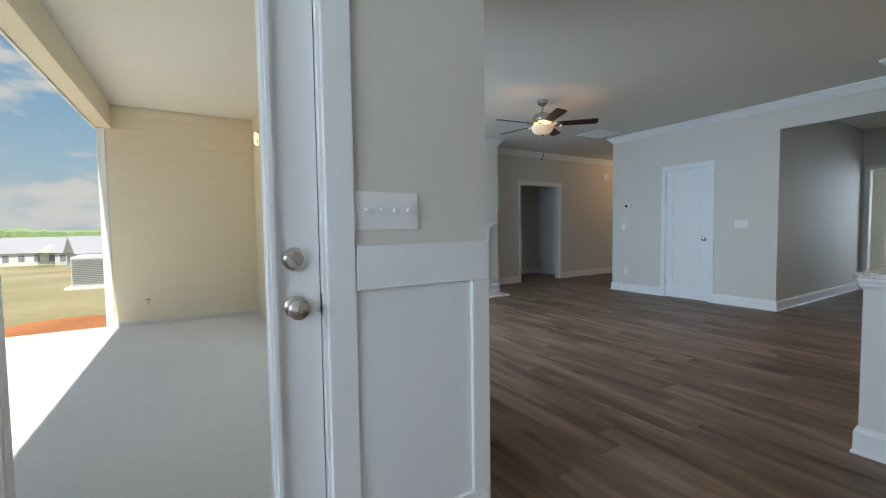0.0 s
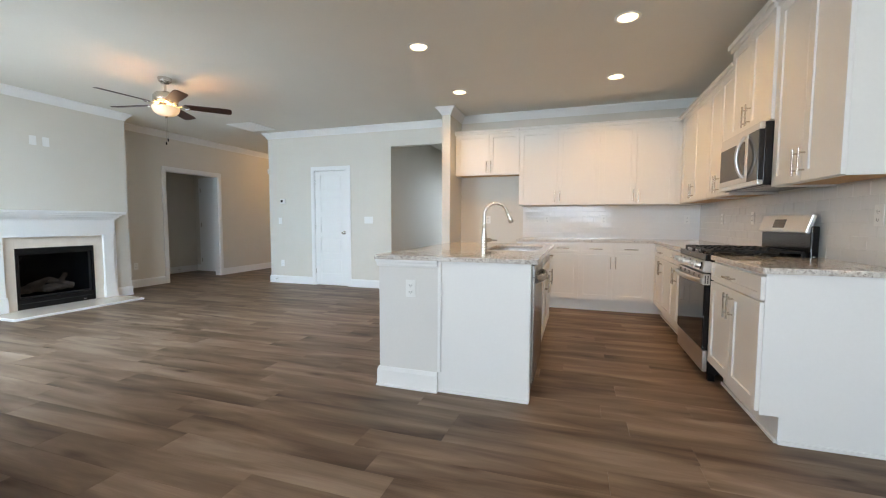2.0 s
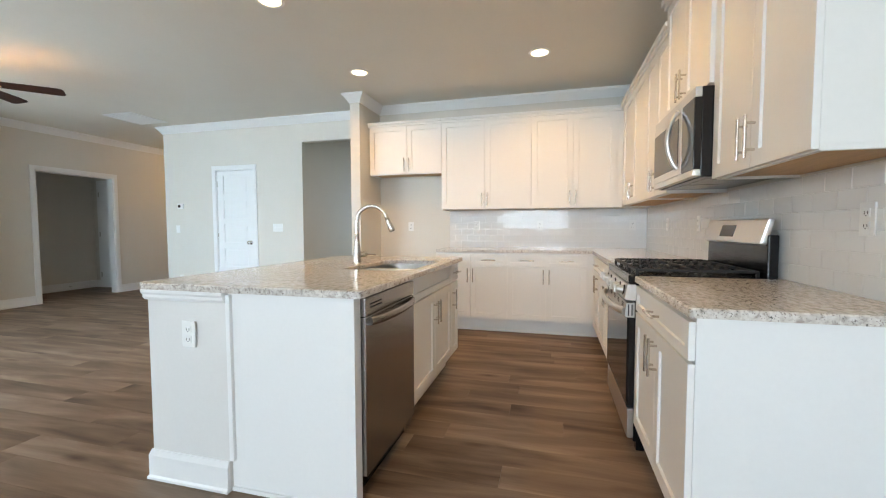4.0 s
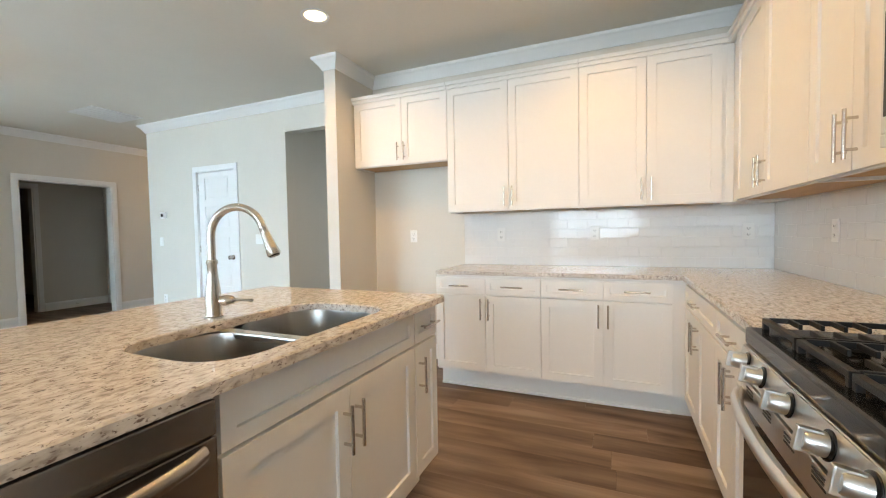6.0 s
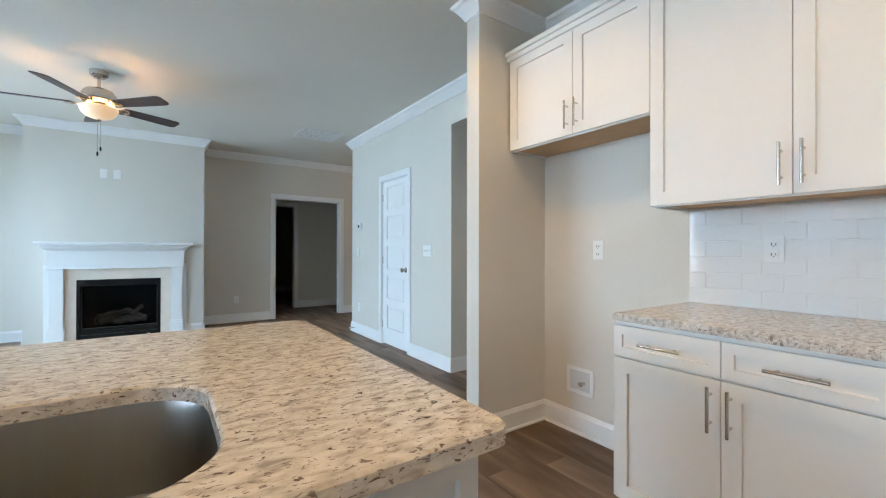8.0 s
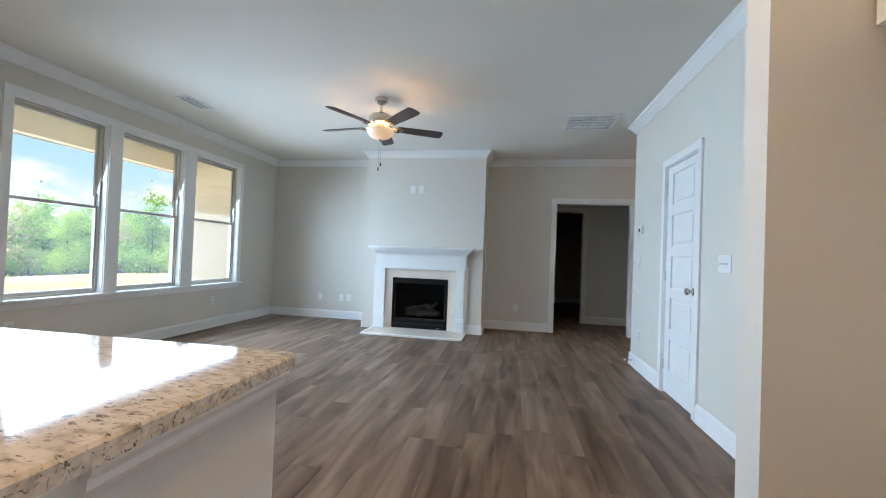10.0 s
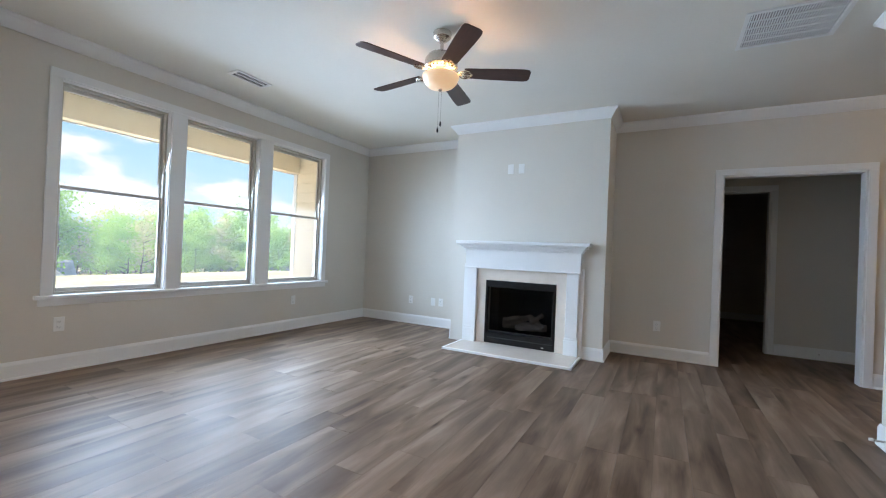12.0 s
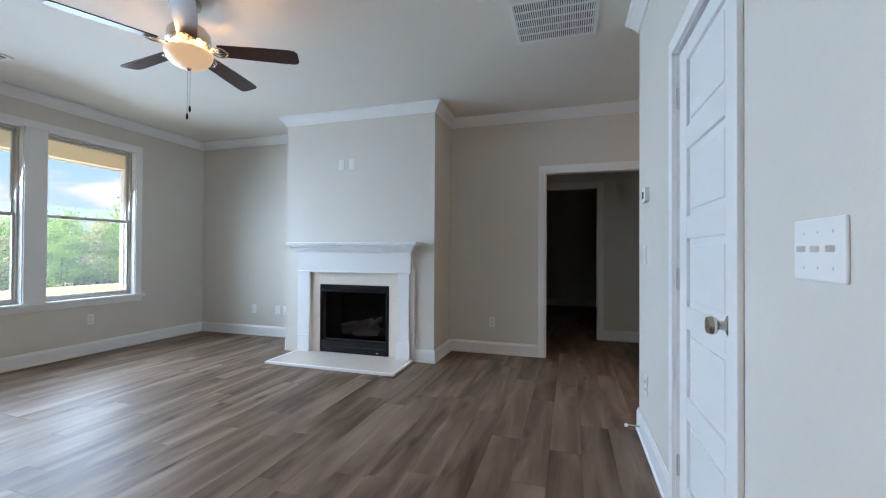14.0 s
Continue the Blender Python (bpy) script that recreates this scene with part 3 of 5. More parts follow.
# ---- plates, vents, small fittings ----
def outlet(m, label="white duplex outlet on the wall", gang=1):
    t = thing("wall_outlet", label, "outlet", m, "wall outlets")
    hw = .036 + .023 * (gang - 1)
    part("plate", boxes((-hw, -.006, -.058, hw, .0, .058), bevel=.003), PLASTIC, t)
    for z in (-.022, .022):
        face = part("receptacle", boxes((-.017, -.009, z - .015, .017, -.0055, z + .015), bevel=.003), PLASTIC, t)
        part("slots", boxes((-.009, -.0095, z - .006, -.006, -.0088, z + .006), (.006, -.0095, z - .005, .009, -.0088, z + .005), (-.002, -.0095, z - .012, .002, -.0088, z - .008)), SLOT, face)
    return t


def switch(m, gang, label):
    t = thing("light_switch", label, "switch", m, "light switches")
    hw = .036 + .023 * (gang - 1)
    part("plate", boxes((-hw, -.006, -.058, hw, .0, .058), bevel=.003), PLASTIC, t)
    for k in range(gang):
        x = (k - (gang - 1) / 2) * .046
        part("toggle", box(bmesh.new(), x - .005, -.020, -.004, x + .005, -.004, .008, .002), PLASTIC, t)
        for z in (-.033, .033):
            part("screw", cyl(bmesh.new(), .003, .002, pose(x, -.0065, z, 90), 10), PLASTIC, t)
    return t


def blank_plate(m, label):
    t = thing("wall_plate", label, "wall plate", m)
    part("plate", boxes((-.036, -.006, -.058, .036, .0, .058), bevel=.003), PLASTIC, t)
    part("insert", boxes((-.017, -.009, -.034, .017, -.0055, .034), bevel=.002), PLASTIC, t)
    return t


FACE_W, FACE_E, FACE_N, FACE_S = -90, 90, 180, 0
switch(pose(.555, NOOK_Y, 1.216), 4, "white four-gang toggle switch plate above panelling")
switch(pose(PX, 2.962, 1.166, 0, 0, FACE_W), 3, "white three-gang toggle switch plate beside closet door")
blank_plate(pose(PX, 4.787, 1.15, 0, 0, FACE_W), "white rocker plate below the thermostat")
outlet(pose(PX, 4.75, .37, 0, 0, FACE_W))
for x in (3.666, 3.799):
    blank_plate(pose(x, BY, 2.147), "white television wiring plate high on chimney breast")
for x in (1.92, 2.447, 5.28):
    outlet(pose(x, NY, .365))
blank_plate(pose(2.315, NY, .365), "white cable plate low on the end wall")
for y in (5.25, 2.85):
    outlet(pose(WX, y, .39, 0, 0, FACE_E))
outlet(pose(EX, .872, 1.175, 0, 0, FACE_W), "white outlet in the refrigerator recess")
for y in (-.003, -.777, -1.80):
    outlet(pose(EX - .010, y, 1.18, 0, 0, FACE_W), "white outlet set in glazed backsplash tiles")
for x in (3.122, 4.771, 5.60):
    outlet(pose(x, SY + .010, 1.183, 0, 0, FACE_N), "white outlet set in glazed backsplash tiles")
outlet(pose(2.844, .627, .695, 0, 0, FACE_W), "white outlet on the island end")
tstat = thing("thermostat", "white thermostat with black display", "thermostat", pose(PX, 4.714, 1.506, 0, 0, FACE_W))
part("housing", boxes((-.055, -.024, -.042, .055, 0, .042), bevel=.006), PLASTIC, tstat)
part("display", boxes((-.040, -.0255, -.020, .006, -.0235, .022), bevel=.001), DISPLAY, tstat)
chime = thing("door_chime", "small white door chime box on hall wall", "chime", pose(8.56, NY, 2.34))
part("cover", boxes((-.10, -.05, -.06, .10, 0, .06), bevel=.01), PLASTIC, chime)
part("base", boxes((-.08, -.01, -.07, .08, 0, -.055)), PLASTIC, chime)
bx = thing("ice_maker_box", "white recessed ice maker water box", "valve box", pose(EX, 1.005, .34, 0, 0, FACE_W))
part("flange", boxes((-.10, -.006, -.085, -.075, 0, .085), (.075, -.006, -.085, .10, 0, .085), (-.075, -.006, .062, .075, 0, .085), (-.075, -.006, -.085, .075, 0, -.062), bevel=.002), PLASTIC, bx)
# flat plate, greyed to carry the shade inside the white box
part("recess", boxes((-.075, -.0025, -.062, .075, -.001, .062)), mat("shaded_white_plastic", (.60, .60, .59), .6), bx)
part("valve", cyl(cyl(bmesh.new(), .010, .04, pose(.03, -.018, -.01, 90), 12), .016, .010, pose(.03, -.036, -.01, 90), 12), NICKEL, bx)
for pos, rz in (((6.553, 4.86, .075), FACE_W), ((7.0, VY - .015, .07), 0)):
    stop = thing("door_stop", "small spring door stop on the baseboard", "door stop", pose(*pos, 0, 0, rz), "door stops")
    part("spring", cyl(bmesh.new(), .006, .070, pose(0, -.035, 0, 90), 12), NICKEL, stop)
    part("tip", cyl(bmesh.new(), .010, .018, pose(0, -.078, 0, 90), 12), PLASTIC, stop)


def ceiling_grille(name, m, w, d, slats, bars, label, tilt=25):
    """Grille in the ceiling: w along local x; fine slats run along x, bars cross them."""
    t = thing(name, label, "air vent", m)
    f = .026
    part("frame", boxes((0, 0, -.010, f, d, -.0005), (w - f, 0, -.010, w, d, -.0005), (f, 0, -.010, w - f, f, -.0005), (f, d - f, -.010, w - f, d, -.0005), bevel=.002), PLASTIC, t)
    part("duct_opening", boxes((f, f, -.003, w - f, d - f, -.0008)), SLOT, t)
    me = None
    for k in range(slats):
        a = f + (d - 2 * f) * (k + .5) / slats
        if me is None:
            ob = part("slat", box(bmesh.new(), f, -.0042, -.0011, w - f, .0042, .0011, 0), PLASTIC, t)
            me = ob.data
        else:
            ob = new("slat", me)
            ob.parent = t
        ob.matrix_local = pose(0, a, -.0065, tilt)
    for q in range(1, bars + 1):
        x = f + (w - 2 * f) * q / (bars + 1)
        part("bar", boxes((x - .005, f, -.0095, x + .005, d - f, -.002)), PLASTIC, t)
    return t


ceiling_grille("return_grille", pose(6.31, 4.62, H, 0, 0, 90), .52, .56, 36, 4, "large white return air grille in the ceiling")
ceiling_grille("supply_vent", pose(1.59, 3.80, H), .17, .38, 16, 1, "small white supply vent in the ceiling", 40)
first = None
for cx, cy in CANS:
    if first is None:
        first = thing("recessed_light", "lit recessed ceiling downlight with white trim ring", "ceiling light", pose(cx, cy, H), "recessed ceiling lights")
        part("trim_ring", lathe([(.098, -.0005), (.098, -.006), (.090, -.010), (.078, -.008), (.072, -.001)]), PLASTIC, first, smooth=True)
        part("lens", lathe([(.074, -.0008), (.074, -.004), (.04, -.005), (.001, -.005)]), BULB, first, "glowing warm white lens", smooth=True)
    else:
        copy_thing(first, pose(cx, cy, H))

# ---- ceiling fan ----
fan = thing("ceiling_fan", "five-blade ceiling fan in brushed nickel with lit bowl", "ceiling fan", pose(FAN[0], FAN[1], 0))
part("canopy", lathe([(.068, H - .001), (.070, H - .010), (.064, H - .040), (.040, H - .062), (.018, H - .068), (.014, H - .070)]), NICKEL, fan, smooth=True)
part("downrod", cyl(bmesh.new(), .013, .12, pose(0, 0, H - .115), 16), NICKEL, fan)
part("motor_housing", lathe([(.020, 2.590), (.060, 2.585), (.100, 2.568), (.120, 2.540), (.124, 2.512), (.120, 2.490), (.126, 2.484), (.126, 2.476), (.104, 2.456), (.080, 2.450), (.060, 2.448)]), NICKEL, fan, smooth=True)
rib = None
for k in range(24):
    if rib is None:
        ob = part("vent_rib", boxes((.107, -.004, 2.460, .115, .004, 2.474)), SLOT, fan)
        rib = ob.data
    else:
        ob = new("vent_rib", rib)
        ob.parent = fan
    ob.matrix_local = pose(0, 0, 0, 0, 0, 15 * k)
part("switch_housing", lathe([(.055, 2.449), (.072, 2.444), (.074, 2.430), (.060, 2.420), (.050, 2.416)]), NICKEL, fan, smooth=True)
part("glass_bowl", lathe([(.130, 2.422), (.137, 2.416), (.135, 2.398), (.121, 2.367), (.098, 2.342), (.058, 2.326), (.020, 2.320), (.001, 2.320), (.001, 2.324), (.020, 2.324), (.056, 2.330), (.095, 2.346), (.117, 2.370), (.130, 2.400), (.132, 2.415), (.130, 2.422)], 40, False), BOWL, fan, "lit amber alabaster glass bowl", smooth=True)
part("finial", lathe([(.002, 2.321), (.014, 2.320), (.016, 2.312), (.008, 2.304), (.001, 2.301)], 16), NICKEL, fan, smooth=True)
blade_mesh = iron_mesh = None
for k in range(5):
    turn = pose(0, 0, 2.440, 0, 0, 28 + 72 * k)
    if blade_mesh is None:
        bm = bmesh.new()
        top = []
        for x, hw in ((.175, .052), (.20, .056), (.40, .064), (.55, .068), (.625, .068), (.650, .060), (.662, .042)):
            top.append((x, hw))
        loop = [bm.verts.new((x, -h, 0)) for x, h in top] + [bm.verts.new((x, h, 0)) for x, h in reversed(top)]
        f = bm.faces.new(loop)
        ext = bmesh.ops.extrude_face_region(bm, geom=[f])["geom"]
        bmesh.ops.translate(bm, vec=(0, 0, .007), verts=[g for g in ext if isinstance(g, bmesh.types.BMVert)])
        bmesh.ops.recalc_face_normals(bm, faces=bm.faces)
        bmesh.ops.bevel(bm, geom=list(bm.edges), offset=.0015, segments=1, affect="EDGES")
        bl = part("blade", bm, BLADE, fan, "dark cherry blade")
        blade_mesh = bl.data
        im = boxes((.085, -.010, -.004, .128, .010, .010), (.170, -.006, -.005, .236, .006, .000), bevel=.002)
        for side in (-1, 1):  # scrolled arms that clasp the blade root
            for pts, r in (([(.118, 0, .002), (.140, .022, -.002), (.160, .040, -.003), (.182, .046, -.003), (.206, .040, -.003), (.216, .028, -.003), (.208, .018, -.003)], .0050),
                           ([(.124, 0, .002), (.150, .006, -.003), (.170, .018, -.003), (.190, .026, -.003), (.214, .020, -.003), (.234, .006, -.003)], .0042)):
                arm = tube([(x, side * y, z) for x, y, z in pts], r, 6)
                tmp = bpy.data.meshes.new("arm")
                arm.to_mesh(tmp)
                arm.free()
                im.from_mesh(tmp)
                bpy.data.meshes.remove(tmp)
        ir = part("blade_iron", im, NICKEL, fan)
        iron_mesh = ir.data
    else:
        bl, ir = new("blade", blade_mesh), new("blade_iron", iron_mesh)
        bl.parent = ir.parent = fan
        bl["label"] = "dark cherry blade"
    bl.matrix_local = turn @ pose(0, 0, .002, -12, 0, 0)
    ir.matrix_local = turn @ pose(0, 0, -.004, -12, 0, 0)
for x, z in ((.012, 2.075), (-.010, 2.030)):
    chain = part("pull_chain", tube([(x, 0, 2.305), (x, 0, z)], .0016, 6), NICKEL, fan)
    part("fob", lathe([(.001, z + .006), (.005, z), (.0075, z - .018), (.006, z - .030), (.001, z - .036)], 12), BLACK, chain, smooth=True).matrix_local = pose(x, 0, 0)

# ---- fireplace ----
CX = (FB0 + FB1) / 2
HT = .028  # top of the hearth slab
mantel = thing("fireplace_mantel", "white painted wooden fireplace mantel with stepped shelf", "mantel", pose(CX, BY, 0))
for s in (-1, 1):
    xa, xb = s * .545, s * .675
    part("pilaster", boxes((xa, -.055, HT, xb, 0, .985), bevel=.004), TRIM, mantel)
    part("plinth", boxes((s * .535, -.075, HT, s * .690, -.0, .19), (s * .537, -.068, .188, s * .686, 0, .215), bevel=.004), TRIM, mantel)
    part("side_return", boxes((s * .675, -.030, .0, s * .725, 0, .985), bevel=.003), TRIM, mantel)
part("frieze", boxes((-.695, -.062, .942, .695, 0, 1.165), bevel=.004), TRIM, mantel)
part("frieze_bead", boxes((-.70, -.070, .932, .70, 0, .947), bevel=.003), TRIM, mantel)
part("crown_step", boxes((-.715, -.080, 1.160, .715, 0, 1.185), (-.735, -.105, 1.182, .735, 0, 1.208), (-.760, -.130, 1.205, .760, 0, 1.232), bevel=.005), TRIM, mantel)
part("shelf", boxes((-.795, -.165, 1.230, .795, 0, 1.268), bevel=.006), TRIM, mantel)
slip = thing("marble_surround", "cream marble slab surround of the firebox", "fireplace surround", pose(CX, BY, 0))
part("slab", boxes((-.545, -.020, HT, -.43, 0, .932), bevel=.002), MARBLE, slip)
part("slab", boxes((.43, -.020, HT, .545, 0, .932), bevel=.002), MARBLE, slip)
part("slab", boxes((-.43, -.020, FBZ, .43, 0, .932), bevel=.002), MARBLE, slip)
hearth = thing("hearth_slab", "low cream marble hearth slab with white edge on the floor", "hearth", pose(CX, BY, 0))
part("top_slab", boxes((-.70, -.535, HT - .018, .70, -.001, HT), bevel=.003), MARBLE, hearth)
part("edge_trim", boxes((-.725, -.56, .001, .725, -.535, HT - .002), (-.725, -.535, .001, -.70, -.001, HT - .002), (.70, -.535, .001, .725, -.001, HT - .002), bevel=.004), TRIM, hearth)
part("core", boxes((-.699, -.534, .001, .699, -.002, HT - .019)), UNDER, hearth)
ins = thing("gas_fireplace", "black gas fireplace insert with glass front and ceramic logs", "fireplace", pose(CX, BY, 0))
part("firebox", boxes((-.428, .06, .030, -.41, .42, .796), (.41, .06, .030, .428, .42, .796), (-.41, .40, .030, .41, .42, .796), (-.41, .06, .778, .41, .40, .796), (-.41, .06, .030, .41, .40, .045)), IRON, ins)
part("face_frame", boxes((-.428, -.024, .030, -.398, .06, .793), (.398, -.024, .030, .428, .06, .793), (-.398, -.024, .722, .398, .06, .793), (-.398, -.024, .030, .398, .06, .165), bevel=.004), BLACK, ins)
part("hood", boxes((-.400, -.034, .712, .400, -.022, .728), bevel=.004), BLACK, ins)
part("glass_trim", boxes((-.396, -.006, .168, -.384, .05, .720), (.384, -.006, .168, .396, .05, .720), (-.384, -.006, .708, .384, .05, .720), (-.384, -.006, .168, .384, .05, .180), bevel=.002), IRON, ins)
for z in (.742, .764):
    part("louvre", boxes((-.37, -.030, z, .37, -.022, z + .007), bevel=.001), BLACK, ins)
part("seam", boxes((-.396, -.0255, .100, .396, -.0238, .103)), SLOT, ins)
part("badge", boxes((.28, -.0265, .055, .31, -.0235, .061)), STEEL, ins)
pane = part("glass_front", boxes((-.384, .030, .180, .384, .035, .708)), clear_glass("smoked_glass", .0, (.50, .53, .58)), ins)
pane.visible_shadow = False
for a, b, r in (((-.28, .26, .235), (.27, .22, .245), .052), ((-.24, .15, .235), (.04, .30, .345), .045), ((.26, .14, .24), (.04, .30, .35), .045), ((-.08, .13, .225), (.24, .16, .235), .038), ((-.24, .13, .30), (-.06, .20, .345), .034), ((.10, .15, .30), (.22, .24, .40), .032)):
    a, b = Vector(a), Vector(b)
    bm = tube([a + (b - a) * (k / 6) + Vector((0, 0, .008 * noise.noise((k * 1.7, a.x * 9, 0)))) for k in range(7)], [r * (.85 + .3 * noise.noise((k * .9, a.x * 5, 3))) for k in range(7)], 10)
    part("log", bm, LOGM, ins, "scorched ceramic log", smooth=True)

# ---- closet door ----
pd = thing("closet_door", "closed white five-panel closet door", "door", pose(PX + .012, PD1 - .004, 0, 0, 0, FACE_W))
pw, ph = PD1 - PD0 - .008, PDH - .012
zs = [.012 + .20 + k * .366 for k in range(5)]
frame_rows = [(0, 0, .012, .11, .035, ph), (pw - .11, 0, .012, pw, .035, ph), (.11, 0, .012, pw - .11, .035, zs[0])]
for k in range(5):
    top = zs[k] + .275
    nxt = zs[k + 1] if k < 4 else ph
    frame_rows.append((.11, 0, top, pw - .11, .035, nxt))
part("slab", boxes(*frame_rows, bevel=.003), TRIM, pd)
for k in range(5):
    part("panel", boxes((.108, .012, zs[k] - .004, pw - .108, .030, zs[k] + .279), (.135, .006, zs[k] + .027, pw - .135, .020, zs[k] + .248), bevel=.004), TRIM, pd)
kn = part("knob", lathe([(.030, 0), (.030, .006), (.014, .012), (.012, .030), (.024, .038), (.028, .048), (.024, .060), (.003, .064)]), NICKEL, pd, "brushed nickel knob", smooth=True)
kn.matrix_local = pose(pw - .065, -.0005, .945, 90)
for z in (.25, 1.05, 1.83):
    part("hinge", boxes((-.012, -.012, z - .045, .006, .002, z + .045), bevel=.002), NICKEL, pd)
structure("jamb_pantry", boxes((PX - .004, PD0 - .001, 0, PX + T, PD0 + .006, PDH), (PX - .004, PD1 - .006, 0, PX + T, PD1 + .001, PDH), (PX - .004, PD0, PDH - .008, PX + T, PD1, PDH + .001), (PX + .05, PD0, 0, PX + T, PD1, PDH)), TRIM, "white painted jamb of the closet door", "trim")
vd = thing("vestibule_door", "closed white panel door in the dim vestibule", "door", pose(VE - .004, 7.72, 0, 0, 0, FACE_W))
part("slab", boxes((0, -.02, .012, .70, .0, 2.03), bevel=.003), TRIM, vd)
for k in range(5):
    part("panel", boxes((.12, -.023, .23 + .36 * k, .58, -.019, .23 + .36 * k + .26), bevel=.002), TRIM, vd)
for z in (.25, 1.05, 1.83):
    part("hinge", boxes((-.010, -.028, z - .045, .006, -.018, z + .045)), NICKEL, vd)
casing("door_trim_vestibule_side", "x", VE, -1, 7.02, 7.72, 2.035)

# ---- kitchen cabinets ----
def bar_pull(parent, x, z, y, upright, length=.155):
    a, r = length / 2, .0058
    bm = bmesh.new()
    if upright:
        cyl(bm, r, length, pose(x, y - .032, z), 12, bevel=.001)
        for s in (-1, 1):
            cyl(bm, r * .85, .032, pose(x, y - .016, z + s * a * .62, 90), 10)
    else:
        cyl(bm, r, length, pose(x, y - .032, z, 0, 90), 12, bevel=.001)
        for s in (-1, 1):
            cyl(bm, r * .85, .032, pose(x + s * a * .62, y - .016, z, 90), 10)
    return part("handle", bm, NICKEL, parent, "brushed nickel bar handle", smooth=True)


def front(parent, name, x0, x1, z0, z1, rail=.058, pull=None, y=0.0):
    """Shaker front: four rails proud of a sunk panel. pull: (x, z, upright)."""
    t, g = .020, .0015
    x0, x1, z0, z1 = x0 + g, x1 - g, z0 + g, z1 - g
    bm = box(bmesh.new(), x0, y - t, z0, x1, y, z1, .0016)
    face = max((f for f in bm.faces if f.normal.y < -.99), key=lambda f: f.calc_area())
    bmesh.ops.inset_region(bm, faces=[face], thickness=rail - .0016, use_even_offset=True)
    bmesh.ops.inset_region(bm, faces=[face], thickness=.0012, depth=-.010, use_even_offset=True)
    ob = part(name, bm, CAB, parent)
    if pull:
        bar_pull(ob, pull[0], pull[1], y - t, pull[2])
    return ob


CT0, CT1 = .885, .915


def base_cabinet(m, w, drawers, doors, label, depth=.62, toe=True, sides=(), end_panel=0):
    """Base unit; its front is at local y 0, x runs along the front. drawers and doors: lists of (x0, x1, pull)."""
    t = thing("base_cabinet", label, "cabinet", m, "kitchen base cabinets")
    part("body", boxes((0, 0, .145, w, depth, CT0 - .001), bevel=.001), CAB, t)
    part("toe_kick", boxes((0, .085, .001, w, depth, .145)), CAB, t)
    part("toe_trim", boxes((0, .070, .001, w, .085, .020), bevel=.004), TRIM, t)
    for x0, x1, pull in drawers:
        front(t, "drawer_front", x0, x1, .742, .868, .036, ((x0 + x1) / 2, .805, False) if pull else None)
    for x0, x1, side in doors:
        hx = x0 + .030 if side < 0 else x1 - .030
        front(t, "door", x0, x1, .160, .735, .058, (hx, .635, True))
    return t


def wall_cabinet(m, w, z0, z1, doors, label, depth=.322, crown=.045, crown_ends=(0, 0)):
    t = thing("wall_cabinet", label, "cabinet", m, "kitchen wall cabinets")
    part("body", boxes((0, 0, z0 + .018, w, depth, z1), (0, 0, z0, w, .018, z0 + .018), (0, .018, z0, .016, depth, z0 + .018), (w - .016, .018, z0, w, depth, z0 + .018), bevel=.001), CAB, t)
    part("underside", boxes((.017, .019, z0 + .012, w - .017, depth - .001, z0 + .0175)), RAWWOOD, t, "raw plywood underside")
    if crown:
        a, b = crown_ends
        part("crown", boxes((-a * .02, -.035, z1 - .012, w + b * .02, depth, z1 + crown * .4), (-a * .04, -.050, z1 + crown * .35, w + b * .04, depth, z1 + crown), bevel=.006), CAB, t)
    for x0, x1, side in doors:
        hx = x0 + .032 if side < 0 else x1 - .032
        front(t, "door", x0, x1, z0 + .004, z1 - .006, .060, (hx, z0 + .115, True))
    return t


EB, SB = 5.855, -1.345
M_E = lambda y, x=EB: pose(x, y, 0, 0, 0, FACE_W)
M_S = lambda x, y=SB: pose(x, y, 0, 0, 0, FACE_N)
base_cabinet(M_E(.350), .802, [(0, .397, 1), (.397, .802, 1)], [(0, .397, 1), (.397, .802, -1)], "white shaker base cabinet with two drawers and doors", depth=.633)
base_cabinet(M_E(-.452), .813, [(0, .408, 1), (.408, .813, 1)], [(0, .408, 1), (.408, .813, -1)], "white shaker base cabinet with two drawers and doors", depth=.633)
fil = thing("corner_cabinet", "white blind corner base cabinet with plain filler", "cabinet", M_E(-1.265))
part("body", boxes((0, 0, .145, .693, .633, CT0 - .001)), CAB, fil)
part("toe_kick", boxes((0, .085, .001, .693, .633, .145)), CAB, fil)
base_cabinet(M_S(5.853), .883, [(.06, .883, 1)], [(.06, .471, 1), (.471, .883, -1)], "white shaker base cabinet with drawer over doors", depth=.613)
base_cabinet(M_S(4.970), .574, [(0, .574, 1)], [(0, .287, 1), (.287, .574, -1)], "white shaker base cabinet beside the range", depth=.613)
near = base_cabinet(M_S(3.628), .818, [(0, .818, 1)], [(0, .409, 1), (.409, .818, -1)], "white shaker base cabinet ending the counter run", depth=.613)
part("end_panel", boxes((.818, .0, .145, .822, .613, CT0 - .001), (.818, .085, .001, .822, .613, .145)), TRIM, near)
part("end_trim", boxes((.822, .085, .001, .832, .613, .022), bevel=.003), TRIM, near)

